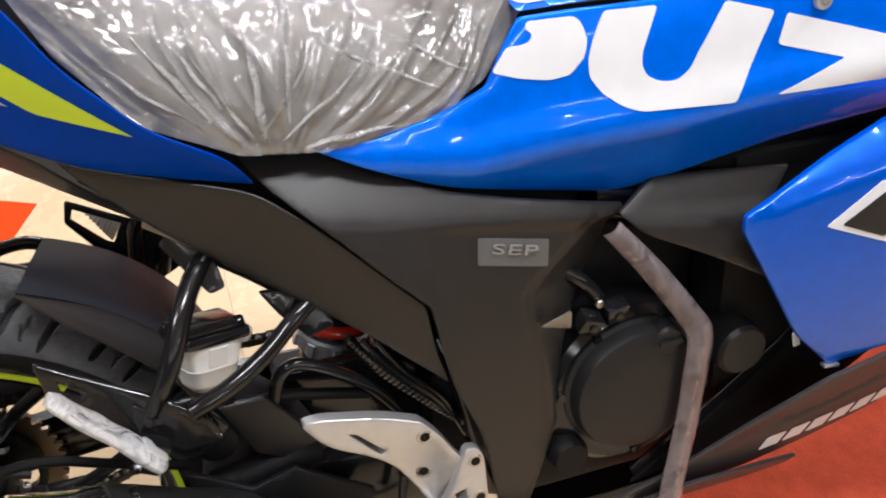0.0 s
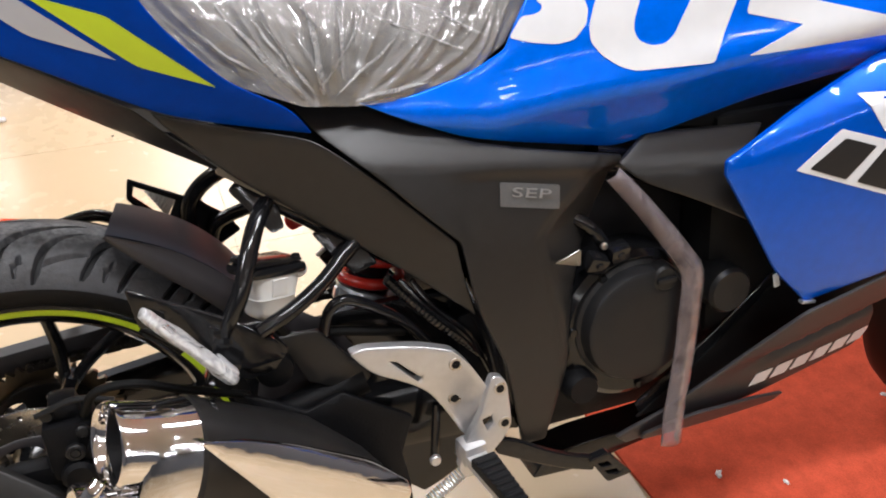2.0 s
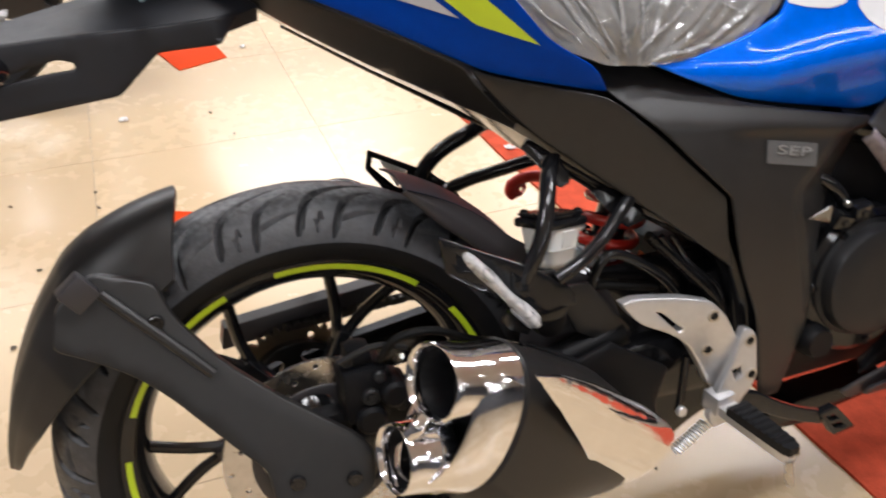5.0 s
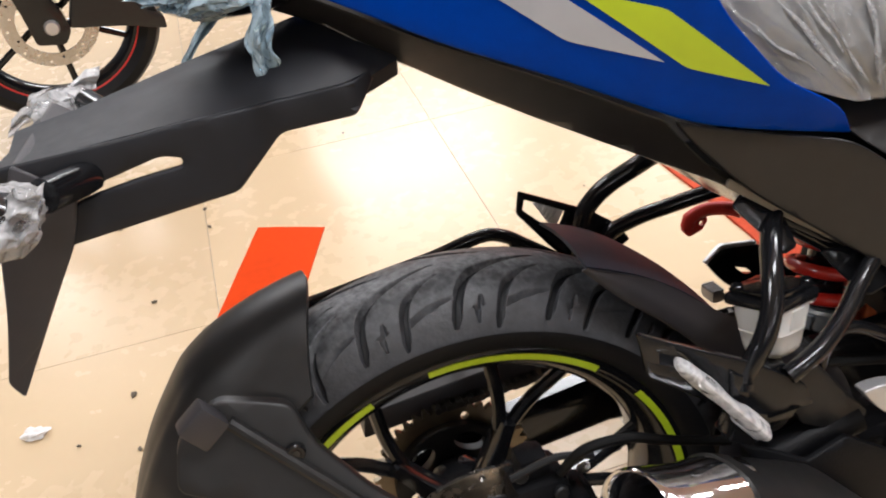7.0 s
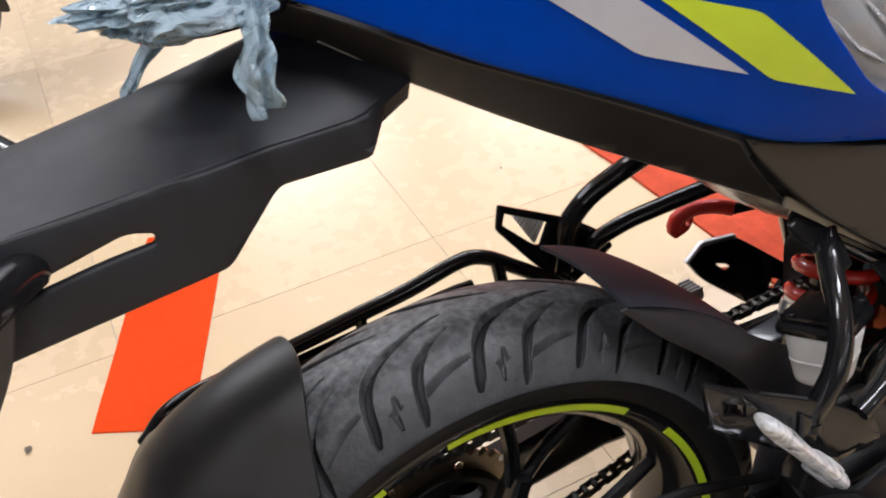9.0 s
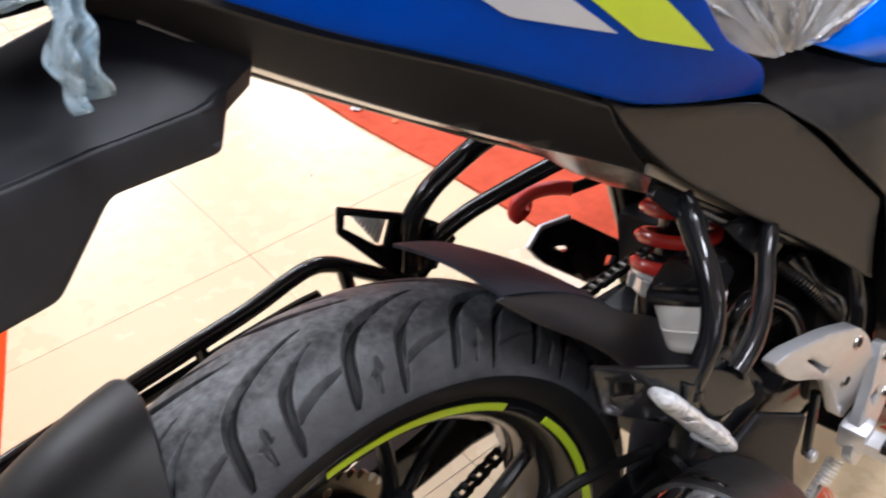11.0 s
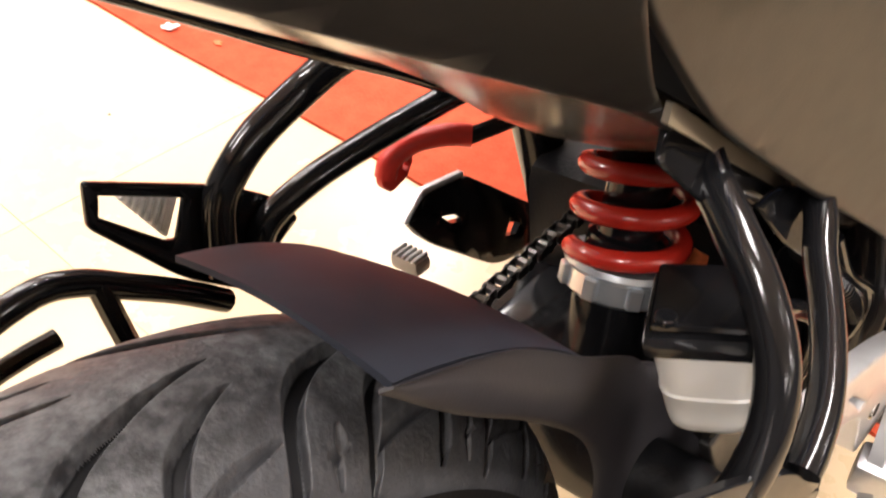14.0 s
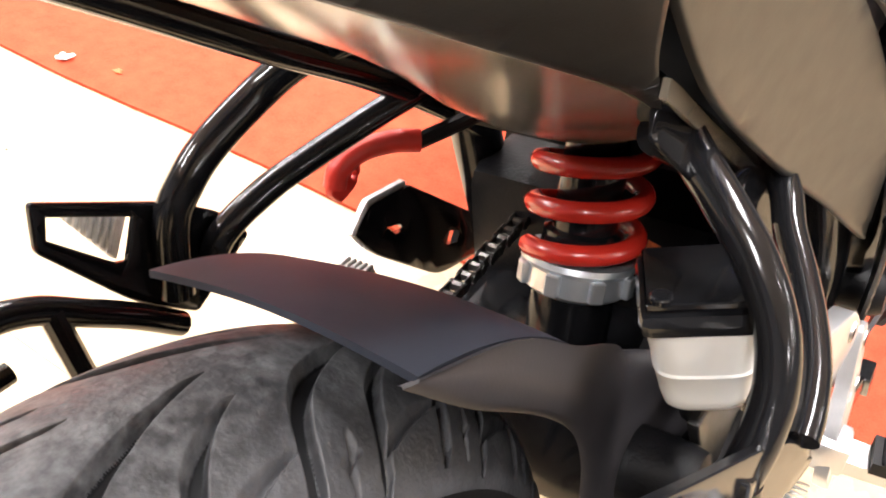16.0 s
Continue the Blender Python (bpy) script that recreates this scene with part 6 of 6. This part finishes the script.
# silver strip that stands in for light caught along the black plate's top
part("far_plate_edge_light", skin([(0.378, 0.419), (0.402, 0.438), (0.453, 0.430), (0.452, 0.425), (0.404, 0.432), (0.382, 0.416)], lambda x, z: 0.168, 0.006, 0.012), SILVER, bike, "light on the plate's top edge, drawn as a silver strip")

far_peg = part("far_footpeg", block(0.392, 0.412, 0.176, 0.208, 0.350, 0.366, 0.006), RIB_ALLOY, bike, "silver footpeg of the far side with rubber ribs")
for k in range(5):
    part("pad_rib", block(0.393, 0.411, 0.178 + 0.006 * k, 0.1815 + 0.006 * k, 0.364, 0.3685, 0.0012, None, 1), RIB_ALLOY, far_peg)

# engine and what hides behind the covers
engine = part("engine", block(0.56, 0.86, -0.150, 0.150, 0.256, 0.44, 0.03), ENGINE, bike, "black enamelled engine")
part("cylinder", block(0.60, 0.80, -0.12, 0.12, 0.40, 0.60, 0.03), ENGINE, engine)
part("clutch_housing", lathe([(0.0005, -0.172), (0.090, -0.172), (0.098, -0.166), (0.100, -0.155), (0.100, -0.10), (0.0005, -0.10)], 48, closed=False, m=Matrix.Translation((0.695, 0, 0.395))), GLOSS_BLACK, engine)
part("gearbox_case", block(0.48, 0.60, -0.13, 0.13, 0.28, 0.44, 0.02), ENGINE, engine)
part("radiator_shroud", block(0.80, 1.18, -0.165, 0.10, 0.34, 0.64, 0.03), DARK, bike, "black inner fairing")
part("backing_panel", skin([(0.30, 0.735), (0.40, 0.70), (0.55, 0.65), (0.66, 0.61), (0.62, 0.52), (0.58, 0.40), (0.56, 0.29), (0.54, 0.29), (0.51, 0.44), (0.44, 0.515), (0.33, 0.605), (0.23, 0.675), (0.20, 0.70), (0.25, 0.695)], lambda x, z: -0.112, 0.004, 0.03, (), 0, 0), DARK, bike)
part("clutch_cover", lathe([(0.0005, -0.1945), (0.030, -0.1950), (0.0655, -0.1945), (0.0705, -0.1925), (0.0725, -0.188), (0.074, -0.176), (0.079, -0.174), (0.080, -0.165), (0.080, -0.14), (0.0005, -0.14)], 64, closed=False, m=Matrix.Translation((0.693, 0, 0.403))), GREY_COVER, engine, "round grey clutch cover")
part("oil_cap", lathe([(0.0005, -0.195), (0.026, -0.195), (0.030, -0.19), (0.030, -0.15), (0.0005, -0.15)], 30, closed=False, m=Matrix.Translation((0.816, 0, 0.422))), GREY_COVER, engine)
part("filler_cap", join(lathe([(0.0005, -0.196), (0.014, -0.196), (0.017, -0.193), (0.018, -0.186), (0.018, -0.15), (0.0005, -0.15)], 24, closed=False, m=Matrix.Translation((0.721, 0, 0.460))), block(0.708, 0.734, -0.200, -0.194, 0.457, 0.463, 0.0015)), GREY_COVER, engine, "grey filler cap with a grip bar")
part("wire_tag", block(-0.004, 0.004, -0.0015, 0.0015, -0.009, 0.009, 0.001, pose(0.877, -0.200, 0.426, 0, -12, 0)), WHITE, engine, "small white wire tag")
part("fairing_clip", block(-0.010, 0.010, -0.004, 0.004, -0.002, 0.002, 0.001, pose(0.902, -0.228, 0.404, 0, 8, 0)), ZINC, belly, "shiny fairing clip")
part("case_plug", lathe([(0.0005, -0.188), (0.018, -0.188), (0.022, -0.18), (0.022, -0.14), (0.0005, -0.14)], 30, closed=False, m=Matrix.Translation((0.618, 0, 0.332))), ENGINE, engine)
for k in range(7):
    a = radians(20 + 51 * k)
    part("case_bolt", bolt((0.695 + 0.085 * math.cos(a), -0.166, 0.395 + 0.085 * math.sin(a)), 0.006, 0.010, socket=False), GLOSS_BLACK, engine)
part("coolant_hose", tube([(0.610, -0.145, 0.550), (0.640, -0.158, 0.530), (0.662, -0.160, 0.500), (0.676, -0.158, 0.480)], 0.0085, 12), GLOSS_BLACK, engine)
part("hose_screw", bolt((0.652, -0.170, 0.508), 0.0045, 0.004, socket=False), STEEL, engine)
for x, z, a in ((0.640, 0.492, 20), (0.668, 0.500, -8), (0.742, 0.486, -30)):
    part("case_lug", join(block(-0.012, 0.012, -0.012, 0.008, -0.010, 0.010, 0.003, Matrix.Translation((x, -0.172, z)) @ pose(0, 0, 0, 18, a, 0)), bolt((x, -0.184, z - 0.003), 0.0045, 0.003, socket=False)), GLOSS_BLACK, engine)
part("core", block(0.50, 1.15, -0.125, 0.125, 0.66, 0.80, 0.02), DARK, bike)
core = bmesh.new()
sections_into(core, [[(x, -0.09, z0), (x, -0.09, z1), (x, 0.09, z1), (x, 0.09, z0)] for x, z0, z1 in ((0.0, 0.835, 0.89), (0.15, 0.76, 0.84), (0.30, 0.66, 0.74), (0.50, 0.60, 0.72))])
part("core", core, DARK, bike)
part("air_box", block(0.43, 0.66, -0.12, 0.12, 0.50, 0.68, 0.03), DARK, bike, "black air box behind the covers")
for spar in ([(0.50, -0.135, 0.50), (0.53, -0.14, 0.40), (0.55, -0.13, 0.28)], [(0.50, 0.135, 0.50), (0.53, 0.14, 0.40), (0.55, 0.13, 0.28)], [(0.66, -0.12, 0.60), (0.82, -0.12, 0.56), (0.95, -0.1, 0.60)]):
    part("frame_spar", tube(spar, 0.022), GLOSS_BLACK, bike)
for k in range(3):
    part("wiring_loom", tube([(0.405 + 0.012 * k, -0.124 - 0.006 * k, 0.500), (0.432 + 0.011 * k, -0.140, 0.468 - 0.004 * k), (0.472 + 0.008 * k, -0.142 - 0.003 * k, 0.425), (0.512, -0.138, 0.382 - 0.006 * k), (0.53, -0.120, 0.330)], 0.0052 - 0.0008 * k, 10), GLOSS_BLACK, bike, "glossy black ribbed wiring loom")
loom_bm = bmesh.new()
for k, q in enumerate(spline([(0.405, -0.124, 0.500), (0.432, -0.140, 0.468), (0.472, -0.142, 0.425), (0.512, -0.138, 0.382)], 9)):
    tube_into(loom_bm, [q + Vector((-0.0015, 0, 0.0015)), q + Vector((0.0015, 0, -0.0015))], 0.0064, 10)
part("loom_rib", loom_bm, GLOSS_BLACK, bike)
part("brake_hose", tube([(0.325, -0.130, 0.455), (0.334, -0.132, 0.482), (0.352, -0.133, 0.492), (0.385, -0.133, 0.475), (0.425, -0.132, 0.440), (0.452, -0.128, 0.395), (0.458, -0.120, 0.350)], 0.0065, 12), GLOSS_BLACK, bike, "glossy black rubber brake hose")
# a triangular glint, modelled as a small pale tab
part("glint_tab", skin([(0.581, 0.507), (0.613, 0.520), (0.615, 0.496)], lambda x, z: -0.188 + 0.2 * (0.51 - z), 0.002, 0.01), UNDER_FLOOR_SHEEN, bike)

# masking film strip hanging over the engine
strip_bm = bmesh.new()
rows = []
for i, q in enumerate(spline([(0.650, -0.196, 0.602), (0.690, -0.200, 0.555), (0.735, -0.203, 0.495), (0.752, -0.206, 0.465), (0.750, -0.207, 0.42), (0.745, -0.206, 0.345), (0.735, -0.208, 0.285), (0.727, -0.215, 0.236)], 8)):
    f = i / 56
    w = 0.010 + 0.005 * min(1, f * 2.2)
    tilt = Vector((0.82, 0, 0.55)).lerp(Vector((1, 0, -0.1)), min(1, max(0, f * 3 - 0.7))).normalized()
    rows.append([q + tilt * w * s + Vector((0, -0.003 * math.cos(s * 2.6) + 0.0016 * noise.noise((q.z * 25, s * 2, 1)), 0)) for s in (-1, -0.6, -0.2, 0.2, 0.6, 1)])
    rows[-1] += [p + Vector((0, 0.0012, 0)) for p in rows[-1][::-1]]
sections_into(strip_bm, rows)
part("masking_strip", strip_bm, TAPE, bike, "translucent strip of masking film over the engine", angle=180)

# front wheel, turned on the side stand
FW = pose(1.45, 0, 0.29, 0, 0, 20)
front = part("front_wheel", lathe([(0.222, -0.045), (0.226, -0.050), (0.215, -0.047), (0.200, -0.03), (0.196, 0), (0.200, 0.03), (0.215, 0.047), (0.226, 0.050), (0.222, 0.045), (0.208, 0)], 90, m=FW), GLOSS_BLACK, bike, "black alloy front wheel")
part("tyre", lathe([(0.225, -0.048), (0.250, -0.055), (0.272, -0.046), (0.285, -0.026), (0.290, 0), (0.285, 0.026), (0.272, 0.046), (0.250, 0.055), (0.225, 0.048), (0.22, 0)], 120, m=FW), RUBBER_WALL, front, "black rubber front tyre")
for k in range(6):
    a = radians(60 * k)
    part("spoke", tube([FW @ Vector((0.02 * math.cos(a), 0, 0.02 * math.sin(a))), FW @ Vector((0.20 * math.cos(a), 0, 0.20 * math.sin(a)))], 0.011, 10, 1), GLOSS_BLACK, front)
for s in (-1, 1):
    part("fork_leg", tube([FW @ Vector((0, s * 0.075, 0)), FW @ Vector((-0.09, s * 0.085, 0.22)), FW @ Vector((-0.20, s * 0.090, 0.50))], 0.024, 16, 2), GLOSS_BLACK, bike, "black fork leg")

# ---- the other motorcycle, behind ----
other = new("motorcycle")
other.matrix_world = pose(-0.57, 1.94, 0.0, 0, 0, 8)
tagged(other, "black motorcycle with red rim line, partly wrapped in packing film", "motorcycle")
OH = Matrix.Translation((0, 0, 0.29))
other_wheel = part("front_wheel", join(lathe([(0.222, -0.03), (0.226, -0.034), (0.215, -0.032), (0.205, -0.02), (0.20, 0), (0.205, 0.02), (0.215, 0.032), (0.226, 0.034), (0.222, 0.03), (0.212, 0)], 72, m=OH),
                   lathe([(0.012, -0.05), (0.03, -0.045), (0.034, 0), (0.03, 0.045), (0.012, 0.05)], 30, m=OH)), GLOSS_BLACK, other, "black cast front wheel")
for a in (0.3, 1.35, 2.4, 3.44, 4.5, 5.5):
    part("spoke", tube([OH @ Vector((0.02 * math.cos(a), 0, 0.02 * math.sin(a))), OH @ Vector((0.21 * math.cos(a + 0.25), 0, 0.21 * math.sin(a + 0.25)))], 0.009, 10, 1), GLOSS_BLACK, other_wheel)
part("tyre", lathe([(0.225, -0.036), (0.25, -0.05), (0.275, -0.042), (0.288, -0.02), (0.290, 0), (0.288, 0.02), (0.275, 0.042), (0.25, 0.05), (0.225, 0.036), (0.22, 0)], 90, m=OH), RUBBER_WALL, other_wheel)
part("rim_line", lathe([(0.2235, -0.0355), (0.2275, -0.0375), (0.2275, -0.0362), (0.2235, -0.0342)], 72, m=OH), RED_RUBBER, other_wheel, "thin red rim line")
ring = [(0.122 * math.cos(2 * math.pi * i / 90), 0.122 * math.sin(2 * math.pi * i / 90)) for i in range(90)]
hole = [(0.086 * math.cos(2 * math.pi * i / 60), 0.086 * math.sin(2 * math.pi * i / 60)) for i in range(60)]
drill = [[(r * math.cos(a) + 0.004 * math.cos(b), r * math.sin(a) + 0.004 * math.sin(b)) for b in (0, 0.79, 1.57, 2.36, 3.14, 3.93, 4.71, 5.5)] for k in range(20) for a, r in ((2 * math.pi * k / 20, 0.098 if k % 2 else 0.110),)]
part("brake_disc", skin(ring, lambda x, z: -0.060, 0.004, 0.02, [hole] + drill, 0, 0, turn=lambda c: OH @ c), STEEL, other_wheel, "drilled steel brake disc")
fork = part("fork_leg", join(tube([(0.0, -0.075, 0.27), (-0.06, -0.075, 0.45), (-0.16, -0.075, 0.75)], 0.027, 20, 2), tube([(0.0, 0.075, 0.27), (-0.06, 0.075, 0.45), (-0.16, 0.075, 0.75)], 0.027, 20, 2)), GLOSS_BLACK, other, "black fork leg with bare stanchion")
part("fork_foot", skin([(-0.05, 0.25), (0.02, 0.235), (0.045, 0.27), (0.035, 0.33), (-0.02, 0.46), (-0.085, 0.46), (-0.06, 0.34)], lambda x, z: -0.104, 0.05, 0.02, (), 0.006, 0.012), GLOSS_BLACK, fork)
part("stanchion", tube([(-0.095, -0.078, 0.55), (-0.22, -0.078, 0.92)], 0.021, 18, 1), STEEL, fork, "bare steel stanchion")
part("axle_nut", lathe([(0.0005, -0.118), (0.016, -0.118), (0.020, -0.112), (0.020, -0.09), (0.0005, -0.09)], 24, closed=False, m=OH), SILVER, fork, "silver axle nut")
part("caliper_guard", skin([(0.04, 0.27), (0.075, 0.36), (0.11, 0.45), (0.20, 0.45), (0.175, 0.37), (0.225, 0.305), (0.23, 0.285), (0.285, 0.24), (0.285, 0.205), (0.18, 0.24)], lambda x, z: -0.085, 0.03, 0.02, (), 0.004, 0.01), PLASTIC, other, "black plastic fork guard")
body2 = part("engine", block(0.33, 0.62, -0.13, 0.13, 0.25, 0.55, 0.04), ENGINE, other, "black engine")
part("radiator", block(0.30, 0.70, -0.10, 0.10, 0.5, 0.8, 0.05), ENGINE, body2)
part("film_wrap", crumpled((0.16, -0.05, 0.60), (0.16, 0.10, 0.14), 11.0, rough=0.5), FILM, other, "crumpled clear packing film")
part("side_stand", tube([(0.62, 0.28, 0.30), (0.655, 0.36, 0.12), (0.66, 0.38, 0.014)], 0.012, 12, 2), GLOSS_BLACK, other, "black side stand leg")

# ---- litter on the floor ----
def scrap(x, y, size, seed, mat, name, label, category):
    bm = bmesh.new()
    bmesh.ops.create_icosphere(bm, subdivisions=3, radius=1)
    for v in bm.verts:
        q = v.co + Vector((seed * 3.7, seed, seed * 1.9))
        k = 1 + 0.7 * noise.noise(q * 1.4) + 0.3 * noise.noise(q * 4)
        v.co = Vector((v.co.x * size, v.co.y * size * 0.6, v.co.z * size * 0.35)) * k
    low = min(v.co.z for v in bm.verts)
    on_carpet = x > 0.808 - 0.066 * y
    return thing(name, bm, mat, label, category, group="floor litter", at=pose(x, y, (0.0061 if on_carpet else 0.0003) - low, 0, 0, seed * 77))


for i, (x, y, s) in enumerate(((0.953, 1.106, 0.018), (0.768, 1.088, 0.013), (0.939, -0.104, 0.008), (1.324, -0.05, 0.006), (-0.184, 1.638, 0.014), (1.031, -0.154, 0.005), (-0.608, 0.635, 0.020), (1.009, 1.114, 0.006), (1.046, 1.053, 0.007), (0.232, 2.104, 0.012))):
    scrap(x, y, s, i + 1, SCRAP, "paper_scrap", "small crumpled scrap of pale paper on the floor", "litter")
scrap(0.800, 0.995, 0.008, 13, PAPER_ORANGE, "paper_scrap", "small torn scrap of orange paper on the carpet", "litter")
for i, (x, y, s) in enumerate(((0.055, 1.610, 0.006), (-0.400, 0.930, 0.006), (-0.443, 0.672, 0.007), (-0.536, 0.582, 0.004), (-0.275, 1.24, 0.006), (-0.270, 1.16, 0.005), (0.30, 0.05, 0.004), (-0.434, 0.535, 0.005), (0.45, -0.12, 0.003), (0.098, 1.448, 0.004), (-0.468, 1.238, 0.005), (0.55, 0.95, 0.003))):
    scrap(x, y, s, i + 20, DIRT, "dirt_crumb", "small dark crumb of dirt on the tiles", "litter")

# ---- floor tiles ----
half = TILE_SIZE / 2 - 0.0006
tile_mesh = finish(block(-half, half, -half, half, -0.0095, 0.0, 0.0003, segments=1), "tile", TILE, False)
for i in range(-6, 9):
    for j in range(-7, 11):
        ob = new("tile", tile_mesh)
        ob.parent = floor
        ob.location = (JOINT_X + TILE_SIZE * (i + 0.5), JOINT_Y + TILE_SIZE * (j + 0.5), 0)
